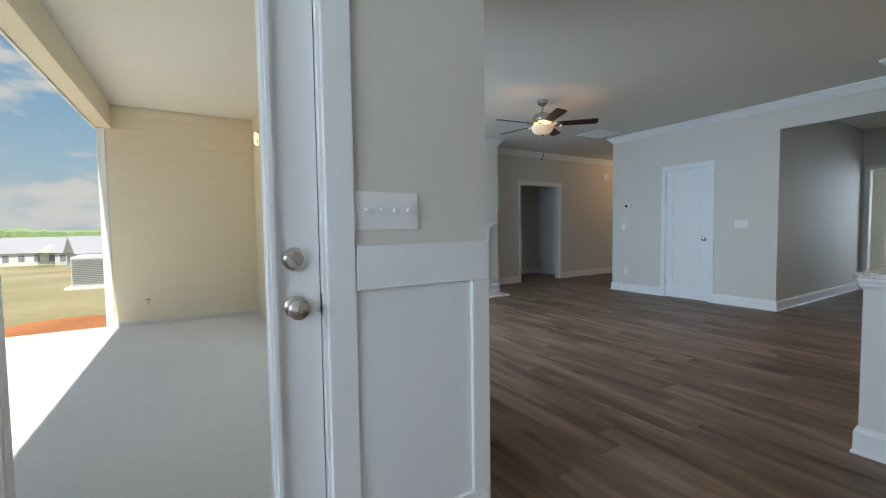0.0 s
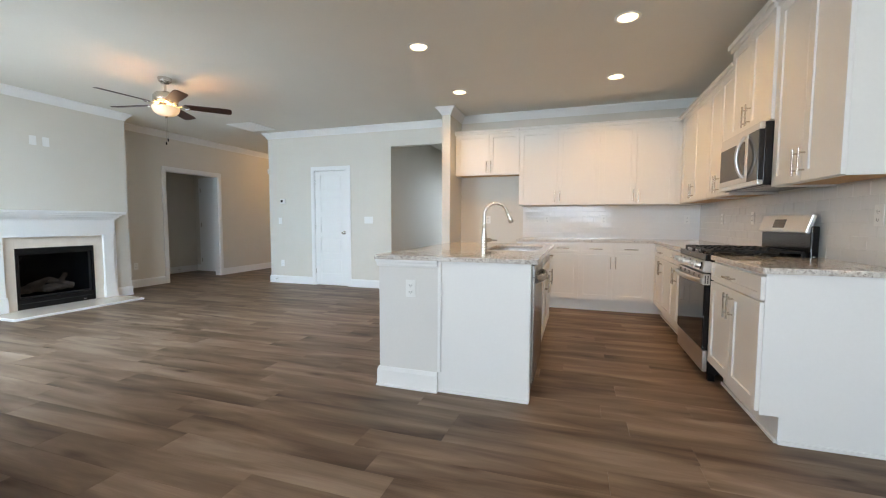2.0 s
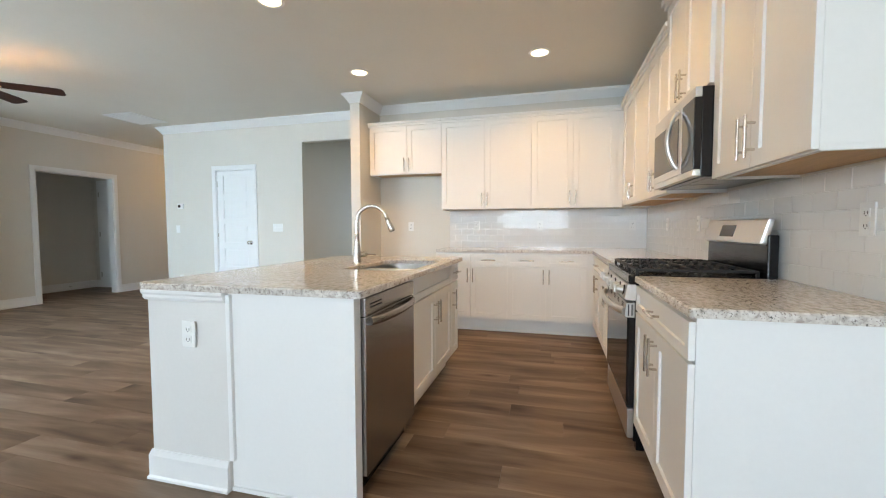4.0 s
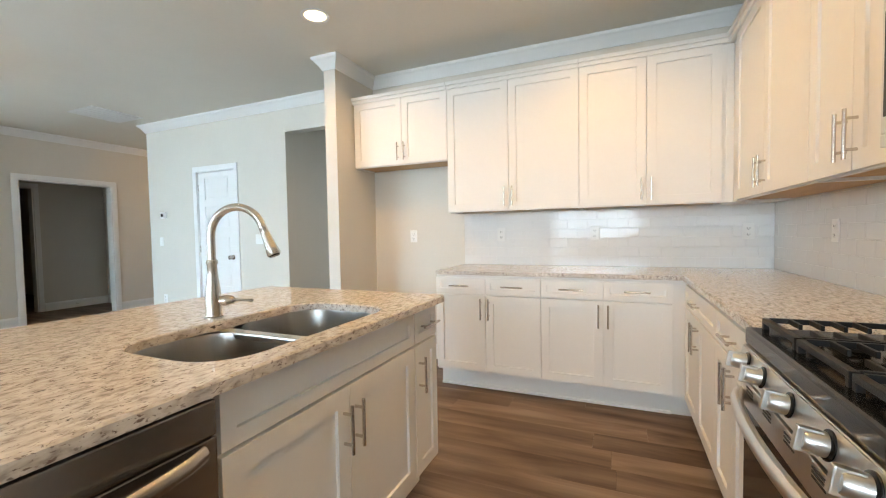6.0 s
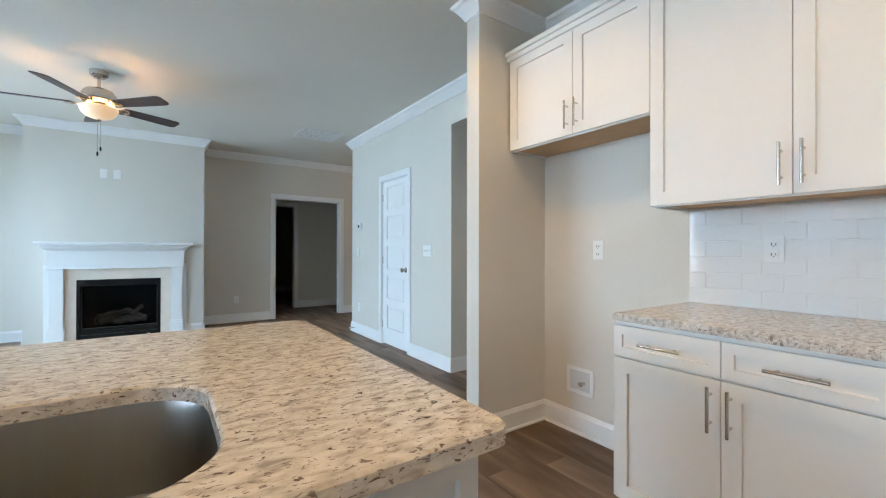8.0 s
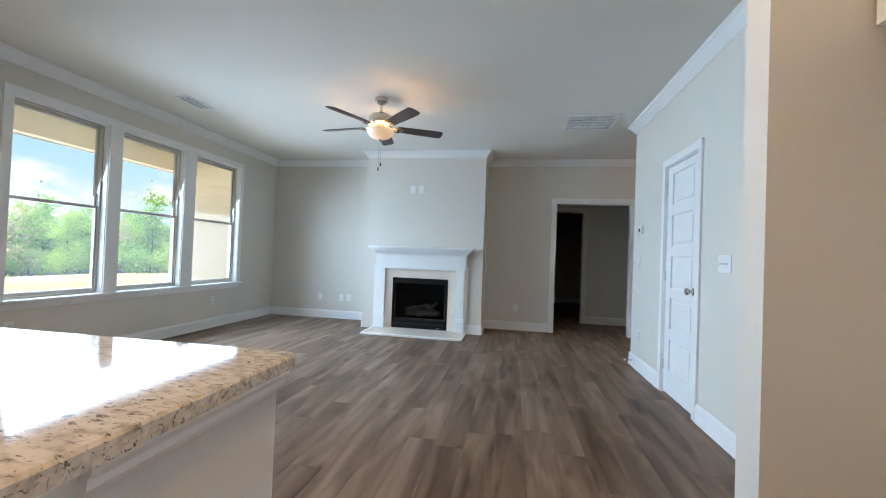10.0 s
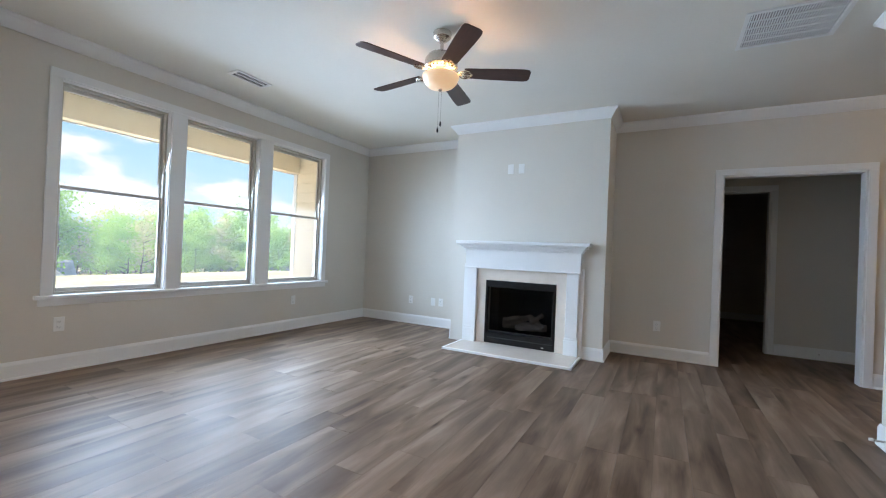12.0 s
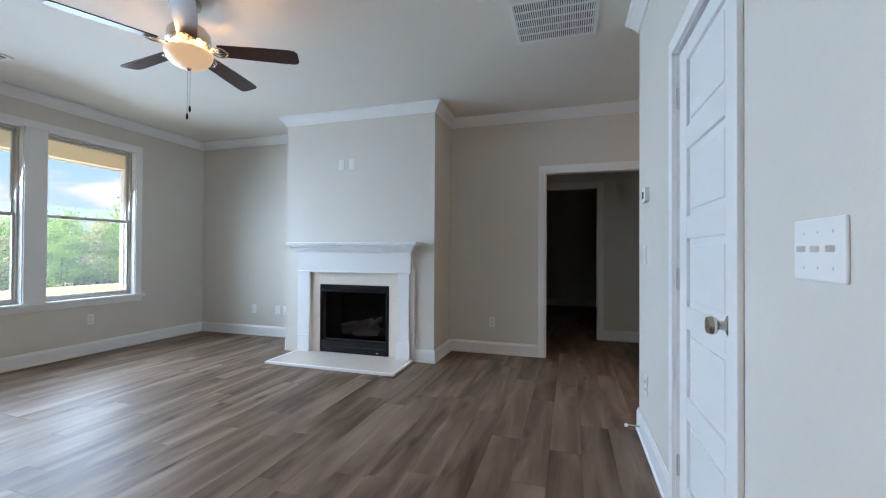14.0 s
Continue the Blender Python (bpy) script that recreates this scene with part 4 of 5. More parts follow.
US, UE = -1.64, 6.165
wall_cabinet(pose(UE, 1.29, 0, 0, 0, FACE_W), .925, 1.81, 2.405, [(0, .492, 1), (.492, .925, -1)], "short white shaker cabinet above the refrigerator recess", crown_ends=(1, 0))
wall_cabinet(pose(UE, .365, 0, 0, 0, FACE_W), 1.050, 1.372, 2.405, [(0, .520, 1), (.520, 1.050, -1)], "tall white shaker wall cabinet with two doors")
wall_cabinet(pose(UE, -.685, 0, 0, 0, FACE_W), .915, 1.372, 2.405, [(0, .445, 1), (.445, .890, -1)], "tall white shaker wall cabinet with two doors")
cor = thing("corner_wall_cabinet", "white corner wall cabinet with plain filler strip", "cabinet", pose(UE, -1.600, 0, 0, 0, FACE_W))
part("body", boxes((0, 0, 1.372, .358, .322, 2.405)), CAB, cor)
part("filler", boxes((.0, -.004, 1.372, .040, 0, 2.405)), CAB, cor)
part("crown", boxes((0, -.035, 2.393, .358, .322, 2.423), (0, -.050, 2.421, .358, .322, 2.450), bevel=.006), CAB, cor)
wall_cabinet(pose(6.160, US, 0, 0, 0, FACE_N), 1.198, 1.372, 2.405, [(.14, .669, 1), (.669, 1.198, -1)], "tall white shaker wall cabinet near the corner", depth=.318)
wall_cabinet(pose(4.960, US, 0, 0, 0, FACE_N), .638, 1.372, 2.405, [(0, .319, 1), (.319, .638, -1)], "tall white shaker wall cabinet with two doors", depth=.318)
wall_cabinet(pose(4.320, US + .02, 0, 0, 0, FACE_N), .763, 1.81, 2.525, [(0, .381, 1), (.381, .763, -1)], "white shaker cabinet above the microwave", depth=.338, crown=.06, crown_ends=(1, 0))
wall_cabinet(pose(3.555, US, 0, 0, 0, FACE_N), .745, 1.372, 2.525, [(0, .372, 1), (.372, .745, -1)], "tall white shaker wall cabinet ending the run", depth=.318, crown=.06, crown_ends=(0, 1))


# ---- granite tops ----
def rrect(x0, y0, x1, y1, r, n=6):
    pts = []
    for cx, cy, a0 in ((x1 - r, y0 + r, -90), (x1 - r, y1 - r, 0), (x0 + r, y1 - r, 90), (x0 + r, y0 + r, 180)):
        for k in range(n + 1):
            a = radians(a0 + 90 * k / n)
            pts.append((cx + r * math.cos(a), cy + r * math.sin(a)))
    return pts


def slab_with_hole(outer, hole, z0, z1, ease=.005):
    """Stone slab: outer and hole are (x0, y0, x1, y1, radius); top edges eased."""
    bm = bmesh.new()

    def rings(spec, grow):
        x0, y0, x1, y1, r = spec
        out = []
        for d, z in ((grow * ease, z1), (0, z1 - ease), (0, z0)):
            out.append([bm.verts.new((x, y, z)) for x, y in rrect(x0 + d, y0 + d, x1 - d, y1 - d, max(r - d, .002))])
        return out
    ro = rings(outer, 1)
    sets = [ro]
    if hole:
        sets.append(rings(hole, -1))
    for rs in sets:
        for a, b in zip(rs, rs[1:]):
            for k in range(len(a)):
                bm.faces.new((a[k], a[(k + 1) % len(a)], b[(k + 1) % len(b)], b[k]))
    for level in (0, 2):
        edges = []
        for rs in sets:
            ring = rs[level]
            edges += [bm.edges.get((ring[k], ring[(k + 1) % len(ring)])) for k in range(len(ring))]
        bmesh.ops.triangle_fill(bm, edges=edges, use_beauty=True)
    bmesh.ops.recalc_face_normals(bm, faces=bm.faces)
    return bm


def l_slab(pts, z0, z1):
    bm = bmesh.new()
    f = bm.faces.new([bm.verts.new((x, y, z0)) for x, y in pts])
    ext = bmesh.ops.extrude_face_region(bm, geom=[f])["geom"]
    bmesh.ops.translate(bm, vec=(0, 0, z1 - z0), verts=[g for g in ext if isinstance(g, bmesh.types.BMVert)])
    bmesh.ops.recalc_face_normals(bm, faces=bm.faces)
    bmesh.ops.bevel(bm, geom=[e for e in bm.edges if all(v.co.z > z1 - .001 for v in e.verts)], offset=.005, segments=2, affect="EDGES")
    return bm


tagged(part("countertop", l_slab([(4.396, SY + .002), (EX - .002, SY + .002), (EX - .002, .350), (5.828, .350), (5.828, -1.318), (4.396, -1.318)], CT0, CT1), GRANITE), "L-shaped speckled cream granite countertop on base cabinets", "countertop")
tagged(part("countertop", slab_with_hole((2.778, SY + .002, 3.630, -1.318, .008), None, CT0, CT1), GRANITE), "short speckled cream granite countertop beside the range", "countertop")
IX0, IX1, IY0, IY1 = 2.832, 4.722, -.205, .905
SK = (3.585, -.125, 4.355, .310, .125)
tagged(part("island_top", slab_with_hole((IX0, IY0, IX1, IY1, .030), SK, CT0, CT1), GRANITE), "speckled cream granite island top with sink cut-out", "countertop")

# ---- island ----
isl = thing("kitchen_island", "white kitchen island with panelled front and greige end", "island")
part("knee_wall", boxes((2.852, .44, .001, 4.690, .865, CT0 - .001)), KNEE, isl, "pale painted knee wall")
part("knee_base", sweep([(2.852, .44), (2.852, .865), (4.690, .865), (4.690, .44)], [(o, z) for o, z in BASE], False), TRIM, isl, "white baseboard")
part("knee_cap", sweep([(2.852, .44), (2.852, .865), (4.690, .865), (4.690, .44)], [(0, .838), (.008, .838), (.014, .850), (.014, .862), (.020, .872), (.020, .884), (0, .884)], False), TRIM, isl, "white cap moulding")
part("end_panel", boxes((2.868, -.160, .001, 2.925, .44, CT0 - .001), bevel=.002), TRIM, isl)
part("end_shoe", boxes((2.858, -.160, .001, 2.868, .438, .020), bevel=.003), TRIM, isl)
part("corner_strip", boxes((2.850, .418, .14, 2.870, .44, CT0 - .012), bevel=.003), TRIM, isl)
part("body", boxes((3.553, -.145, .145, 4.690, -.10, CT0 - .001), (4.672, -.10, .145, 4.690, .44, CT0 - .001), (3.553, -.06, .001, 4.690, -.04, .145), (3.545, -.143, .145, 3.553, .44, CT0 - .001)), CAB, isl)
part("side_foot", boxes((4.672, -.04, .001, 4.690, .44, .145)), CAB, isl)
Y = -.145
front(isl, "false_front", 3.556, 4.465, .735, .872, .040, None, Y)
front(isl, "door", 3.556, 4.011, .160, .728, .058, (3.981, .600, True), Y)
front(isl, "door", 4.011, 4.465, .160, .728, .058, (4.041, .600, True), Y)
front(isl, "drawer_front", 4.470, 4.688, .735, .872, .036, (4.579, .803, False), Y)
front(isl, "door", 4.470, 4.688, .160, .728, .050, (4.505, .600, True), Y)

dw = thing("dishwasher", "stainless steel dishwasher built into the island", "dishwasher", pose(2.930, -.150, 0))
W = .612
part("tub", boxes((.004, .0, .10, W - .004, .56, CT0 - .010)), BLACK, dw)
part("door_panel", boxes((.003, -.028, .115, W - .003, 0, .790), bevel=.004), STEELV, dw, "brushed steel door")
part("control_strip", boxes((.003, -.028, .793, W - .003, 0, .868), bevel=.004), STEELV, dw)
for k in range(2):
    part("vent_slot", boxes((.050, -.0295, .822 + .014 * k, .165, -.0275, .827 + .014 * k)), SLOT, dw)
hp = [(.040 + (W - .08) * k / 12, -.034 - .036 * math.sin(math.pi * k / 12) ** .6, .768) for k in range(13)]
bar = tube(hp, .014, 12)
bmesh.ops.scale(bar, vec=(1, 1, 1.35), space=pose(0, 0, -.768), verts=bar.verts)
part("handle", bar, STEELV, dw, "curved steel handle", smooth=True)
part("toe_plate", boxes((.006, .035, .005, W - .006, .05, .112)), BLACK, dw)

# ---- sink and faucet ----
sink = thing("kitchen_sink", "stainless steel double-bowl undermount sink", "sink")


def bowl(x0, y0, x1, y1, z_top, z_bot, r):
    bm = bmesh.new()
    levels = [(-.020, z_top), (.0, z_top), (.004, z_top - .02), (.008, z_bot + .05), (.016, z_bot + .018), (.040, z_bot + .003), (.10, z_bot)]
    rings = [[bm.verts.new((x, y, z)) for x, y in rrect(x0 + d, y0 + d, x1 - d, y1 - d, max(r - d * .5, .02), 7)] for d, z in levels]
    for a, b in zip(rings, rings[1:]):
        for k in range(len(a)):
            bm.faces.new((a[k], a[(k + 1) % len(a)], b[(k + 1) % len(b)], b[k]))
    bm.faces.new(rings[-1])
    bmesh.ops.solidify(bm, geom=bm.faces[:], thickness=.0015)
    return bm


ZT = CT0 - .001
part("bowl", bowl(SK[0] - .004, SK[1] - .004, 3.928, SK[3] + .004, ZT, .70, .120), STEEL, sink, smooth=True)
part("bowl", bowl(3.958, SK[1] - .004, SK[2] + .004, SK[3] + .004, ZT, .70, .120), STEEL, sink, smooth=True)
part("divider", boxes((3.920, SK[1] - .002, ZT - .022, 3.966, SK[3] + .002, ZT + .0015), bevel=.006), STEEL, sink)
for x in (3.77, 4.17):
    part("drain", lathe([(.001, .709), (.030, .709), (.042, .706), (.045, .703)], 20), NICKEL, sink, smooth=True).matrix_local = pose(x, .09, 0)
fx, fy = 3.962, .375
fau = thing("kitchen_faucet", "brushed nickel gooseneck pull-down kitchen faucet", "faucet", pose(fx, fy, CT1, 0, 0, 14))
part("base", lathe([(.031, .0005), (.031, .006), (.027, .010), (.026, .030), (.028, .060), (.025, .095), (.018, .150), (.016, .190), (.019, .196), (.019, .206), (.015, .210)]), NICKEL, fau, smooth=True)
R = .103
neck = [(0, 0, .205), (0, 0, .26)] + [(0, -R + R * math.cos(a), .290 + R * math.sin(a)) for a in (math.pi * k / 16 * .90 for k in range(17))]
end = Vector(neck[-1])
part("neck", tube(neck, .0135, 16), NICKEL, fau, smooth=True)
d = (end - Vector(neck[-2])).normalized()
part("spray_head", tube([end - d * .004, end + d * .010, end + d * .012, end + d * .030, end + d * .075, end + d * .100, end + d * .106], [.0135, .0145, .0135, .015, .020, .0235, .021], 18), NICKEL, fau, smooth=True)
part("spray_rim", tube([end + d * .1055, end + d * .110], [.019, .018], 18), BLACK, fau, smooth=True)
hd = Vector((.40, -.917, 0))
part("lever_hub", tube([Vector((0, 0, .062)) + hd * s for s in (.010, .030, .034, .050, .056, .066, .068)], [.018, .018, .020, .020, .017, .015, .005], 14), NICKEL, fau, smooth=True)
part("lever", tube([Vector((0, 0, .062)) + hd * .058 + Vector((hd.x * s, hd.y * s, -s * s * 1.2)) for s in (0, .010, .016, .045, .066, .073)], [.0125, .0115, .0055, .0048, .0065, .003], 12), NICKEL, fau, smooth=True)

# ---- range ----
rng = thing("gas_range", "stainless steel and black gas range with cast-iron grates", "range", pose(4.392, SB + .018, 0, 0, 0, FACE_N))
W = .758
part("body", boxes((.003, .0, .06, W - .003, .605, .868)), BLACK, rng, "black side panels")
part("drawer_front", boxes((.003, -.030, .075, W - .003, 0, .225), bevel=.005), STEEL, rng, "steel storage drawer")
od = part("oven_door", boxes((.003, -.034, .232, W - .003, 0, .700), bevel=.006), BLACK, rng, "black oven door")
part("oven_window", boxes((.010, -.0375, .245, W - .010, -.0335, .696), bevel=.002), DARKGLASS, od)
part("door_band", boxes((.003, -.046, .700, W - .003, -.002, .776), bevel=.004), STEEL, od)
hp = [(.022 + (W - .044) * k / 14, -.050 - .046 * math.sin(math.pi * k / 14) ** .55, .728) for k in range(15)]
bar = tube(hp, .015, 12)
bmesh.ops.scale(bar, vec=(1, 1, 1.25), space=pose(0, 0, -.728), verts=bar.verts)
part("handle", bar, STEEL, od, "curved steel handle", smooth=True)
bm = bmesh.new()
vs = [bm.verts.new((x, y, z)) for x in (.002, W - .002) for y, z in ((-.040, .788), (-.054, .794), (-.040, .867), (.03, .867), (.03, .788))]
bm.faces.new(vs[:5])
bm.faces.new(vs[5:][::-1])
for k in range(5):
    bm.faces.new((vs[k], vs[k + 5], vs[(k + 1) % 5 + 5], vs[(k + 1) % 5]))
bmesh.ops.recalc_face_normals(bm, faces=bm.faces)
bmesh.ops.bevel(bm, geom=list(bm.edges), offset=.003, segments=2, affect="EDGES")
part("control_panel", bm, STEEL, rng, "steel control panel")
for gx in (.10, .24, .379, .518, .658):
    for row in range(3):
        part("vent_slot", boxes((gx - .028, -.0475, .743 + .009 * row, gx + .028, -.0455, .747 + .009 * row)), SLOT, od)
for sx in (.0015, W - .0035):
    for sy in (-.036, -.020):
        part("vent_slot", boxes((sx, sy, .709, sx + .002, sy + .006, .767)), SLOT, od)
for k, x in enumerate((.075, .205, .379, .553, .683)):
    kn = part("knob", lathe([(.0215, .006), (.0215, .010), (.020, .014), (.019, .036), (.016, .040), (.001, .041)], 24), STEEL, rng, "round steel knob", smooth=True)
    kn.matrix_local = pose(x, -.0455, .832, 80, 0, 0)
    part("skirt", lathe([(.027, -.002), (.027, .004), (.022, .007), (.001, .007)], 24), BLACK, kn, "black dial ring", smooth=True)
    part("grip", boxes((-.0075, -.022, .012, .0075, .022, .050), bevel=.003), STEEL, kn)
part("cooktop", boxes((.002, -.036, .869, W - .002, .56, .918), bevel=.009), BLACK, rng, "black cooktop with thick front rim")
for bxx, byy, br in ((.18, .13, .045), (.18, .42, .036), (.379, .28, .040), (.58, .13, .045), (.58, .42, .036)):
    part("burner", lathe([(br * 1.1, .917), (br, .926), (br * .75, .930), (br * .74, .938), (.002, .939)], 20), IRON, rng, smooth=True).matrix_local = pose(bxx, byy, 0)
for gx0, gx1 in ((.020, .252), (.262, .496), (.506, .738)):
    rows = [(gx0, .0, .934, gx1, .016, .948), (gx0, .524, .934, gx1, .540, .948), (gx0, .016, .936, gx0 + .010, .524, .950), (gx1 - .010, .016, .936, gx1, .524, .950), (gx0 + .010, .260, .934, gx1 - .010, .280, .948)]
    for yy in (.060, .105, .150, .195, .335, .380, .425, .470):
        rows += [(gx0 + .010, yy - .004, .937, gx0 + .085, yy + .004, .951), (gx1 - .085, yy - .004, .937, gx1 - .010, yy + .004, .951)]
    rows += [(a, b, .917, a + .014, b + .014, .935) for a in (gx0, gx1 - .014) for b in (.0, .526)]
    part("grate", boxes(*rows, bevel=.002), IRON, rng, "cast-iron grate")
part("backguard", boxes((.002, .560, .897, W - .002, .606, 1.120), bevel=.008), BLACK, rng, "black backguard")
bm = boxes((.010, -.030, -.065, W - .010, .0, .065), bevel=.008)
part("console", bm, STEEL, rng, "tilted steel control console").matrix_local = pose(0, .575, 1.130, -16, 0, 0)
part("display", boxes((W / 2 - .13, -.0325, -.035, W / 2 + .05, -.029, .030), bevel=.001), DISPLAY, rng).matrix_local = pose(0, .575, 1.130, -16, 0, 0)
for fx0 in (.03, W - .07):
    for fy0 in (.02, .54):
        part("foot", boxes((fx0, fy0, 0, fx0 + .04, fy0 + .04, .062)), BLACK, rng)

# ---- microwave ----
mw = thing("microwave_hood", "stainless steel over-range microwave with dark window", "microwave", pose(4.317, -1.575, 1.392, 0, 0, FACE_N))
D, W, HM = .383, .758, .412
part("case", boxes((.001, .0, .002, W - .001, D, HM), bevel=.003), BLACK, mw, "black case")
part("vent_grille", boxes((.001, -.028, HM - .045, W - .001, 0, HM), bevel=.003), STEEL, mw)
part("door", boxes((.001, -.032, .035, .570, 0, HM - .047), bevel=.004), STEEL, mw, "steel door")
part("window", boxes((.016, -.0345, .075, .520, -.031, HM - .085), bevel=.002), DARKGLASS, mw)
part("control_panel", boxes((.573, -.032, .035, W - .001, 0, HM - .047), bevel=.003), DISPLAY, mw, "black touch panel")
part("lower_trim", boxes((.001, -.032, .003, W - .001, 0, .033), bevel=.003), STEEL, mw)
hp = [(.535, -.040 - .048 * math.sin(math.pi * k / 12) ** .7, .065 + .290 * k / 12) for k in range(13)]
part("handle", tube(hp, .012, 12), STEEL, mw, "curved steel handle", smooth=True)
part("grease_filter", boxes((.08, .05, -.002, .34, .22, .002), (.42, .05, -.002, .68, .22, .002)), STEELV, mw)
part("underside", boxes((.01, .01, -.001, W - .01, D - .01, .0015)), BLACK, mw)

# ---- porch and outdoors ----
PZ, PWY, PCX0, PCX1, PCZ = -.06, 6.90, -.985, -.83, 2.79
structure("porch_slab", boxes((-4.6, NOOK_Y + .16, PZ - .14, WX - .16, PWY + .10, PZ), bevel=.004), CONCRETE, "pale broom-finished concrete patio slab", "pavement")
structure("porch_ceiling", boxes((PCX0, NOOK_Y + .16, PCZ, WX - .16, PWY, PCZ + .07)), PORCHWHITE, "painted flat porch ceiling", "ceiling")
structure("porch_beam", boxes((PCX0, NOOK_Y + .16, 2.49, PCX1, PWY, PCZ), bevel=.004), SIDING, "cream boxed porch beam", "beam")
structure("porch_fascia", boxes((PCX0 - .022, NOOK_Y + .1, 2.475, PCX0 - .002, PWY + .16, 3.06), bevel=.003), TRIM, "white fascia board along the porch roof edge", "trim")
structure("roof", boxes((PCX0 - .02, SY - .4, 3.06, 12.5, 11.9, 3.16), (NOOK_W - .4, SY - .4, 3.06, PCX0 - .02, NOOK_Y + .16, 3.16)), mat("grey_shingles", (.12, .115, .11), .9, var=.25), "flat grey roof deck over the house", "roof")
sw = tagged(new("wall_porch_siding"), "cream painted lap siding on the porch end wall", "wall", kind="structure")
part("sheathing", boxes((-.965, PWY + .035, PZ - .15, WX - .16, PWY + .16, 3.05), (-.965, PWY + .04, -1.0, 3.0, PWY + .16, PZ - .15)), SIDING, sw)
part("corner_board", boxes((-.985, PWY - .002, PZ - .15, -.90, PWY + .165, 2.485), bevel=.004), TRIM, sw)
lap = None
for k in range(16):
    z = PZ + .045 + k * .178
    if lap is None:
        bm = bmesh.new()
        x0, x1 = -.899, WX - .162
        v = [bm.verts.new(c) for c in ((x0, 0, 0), (x1, 0, 0), (x1, .028, 0), (x0, .028, 0), (x0, .020, .186), (x1, .020, .186), (x1, .032, .186), (x0, .032, .186))]
        for q in ((0, 1, 2, 3), (4, 5, 6, 7), (0, 1, 5, 4), (2, 3, 7, 6), (0, 3, 7, 4), (1, 2, 6, 5)):
            bm.faces.new([v[i] for i in q])
        bmesh.ops.recalc_face_normals(bm, faces=bm.faces)
        ob = part("siding_board", bm, SIDING, sw)
        lap = ob.data
    else:
        ob = new("siding_board", lap)
        ob.parent = sw
    ob.location = (0, PWY, z)
part("foot_strip", boxes((-.95, PWY - .012, PZ, WX - .16, PWY + .03, PZ + .05), bevel=.003), CONCRETE, sw)
structure("wall_west_cladding", boxes((WX - .178, NOOK_Y + .162, PZ, WX - .162, WIN_Y[0][0] - .1, PCZ), (WX - .178, WIN_Y[-1][1] + .1, PZ, WX - .162, PWY, PCZ), (WX - .178, WIN_Y[0][0] - .1, PZ, WX - .162, WIN_Y[-1][1] + .1, WZ0 - .08)), SIDING, "cream siding on the porch side of the living room", "wall")
bib = thing("hose_bib", "small brass hose bib on the siding", "tap", pose(-.53, PWY, .24))
part("spout", tube([(0, .0, 0), (0, -.05, .0), (0, -.075, -.01), (0, -.085, -.035)], .011, 12), NICKEL, bib, smooth=True)
part("wheel_handle", cyl(bmesh.new(), .028, .006, pose(0, -.05, .035), 14), mat("green_handle", (.06, .10, .06), .5), bib)
# added lantern shape whose glow stands in for a warm reflection on the wall
glimmer = thing("porch_light", "added glowing lantern for a warm glimmer on cream siding", "wall lamp", pose(WX - .179, 6.30, 2.42, 0, 0, FACE_W))
part("back_plate", boxes((-.05, -.02, -.08, .05, 0, .08), bevel=.006), BLACK, glimmer)
part("glass_shade", lathe([(.03, -.10), (.05, -.08), (.055, .04), (.04, .07)], 16), glow("porch_glimmer_glow", (1.0, .74, .42), 1.2), glimmer, smooth=True)


def ground_z(x, y):
    d = max(0.0, -x - 4.0, (y - 9.0) * .8, -x * .6 + y * .5 - 7)
    s = min(1.0, d / 75.0)
    return -.26 - 4.6 * s * s * (3 - 2 * s)


def lawn_material():
    m = bpy.data.materials.new("dormant_lawn")
    m.use_nodes = True
    nt = m.node_tree
    b = nt.nodes["Principled BSDF"]
    b.inputs["Roughness"].default_value = .95
    tc = nt.nodes.new("ShaderNodeTexCoord")
    n1, n2, n3 = (nt.nodes.new("ShaderNodeTexNoise") for _ in range(3))
    for n, s in ((n1, .12), (n2, 9.0), (n3, .22)):
        n.inputs["Scale"].default_value, n.inputs["Detail"].default_value = s, 6
        nt.links.new(tc.outputs["Object"], n.inputs["Vector"])
    mx = nt.nodes.new("ShaderNodeMath")
    mx.operation = "MULTIPLY_ADD"
    mx.inputs[1].default_value = .35
    nt.links.new(n2.outputs[0], mx.inputs[0])
    nt.links.new(n1.outputs[0], mx.inputs[2])
    r = ramp(nt, [(.45, (.15, .16, .06)), (.62, (.29, .25, .13)), (.78, (.38, .32, .19))])
    nt.links.new(mx.outputs[0], r.inputs[0])
    clay = ramp(nt, [(.60, (0, 0, 0)), (.66, (1, 1, 1))])
    nt.links.new(n3.outputs[0], clay.inputs[0])
    mix = nt.nodes.new("ShaderNodeMix")
    mix.data_type = "RGBA"
    nt.links.new(clay.outputs[0], mix.inputs[0])
    nt.links.new(r.outputs[0], mix.inputs[6])
    mix.inputs[7].default_value = (.42, .20, .09, 1)
    nt.links.new(mix.outputs[2], b.inputs["Base Color"])
    return m


bm = bmesh.new()
xs = [-1500, -800, -400, -250, -160, -120] + [-100 + 5 * k for k in range(22)] + [15, 40, 100, 400]
ys = [-600, -300, -150, -80, -50] + [-40 + 6 * k for k in range(24)] + [120, 160, 220, 320, 500, 900, 1600]
grid = [[bm.verts.new((x, y, ground_z(x, y))) for y in ys] for x in xs]
for i in range(len(xs) - 1):
    for j in range(len(ys) - 1):
        bm.faces.new((grid[i][j], grid[i + 1][j], grid[i + 1][j + 1], grid[i][j + 1]))
bmesh.ops.recalc_face_normals(bm, faces=bm.faces)
lawn = part("ground", bm, lawn_material(), smooth=True)
tagged(lawn, "dry straw-coloured lawn falling away to the woods", "ground", kind="structure")
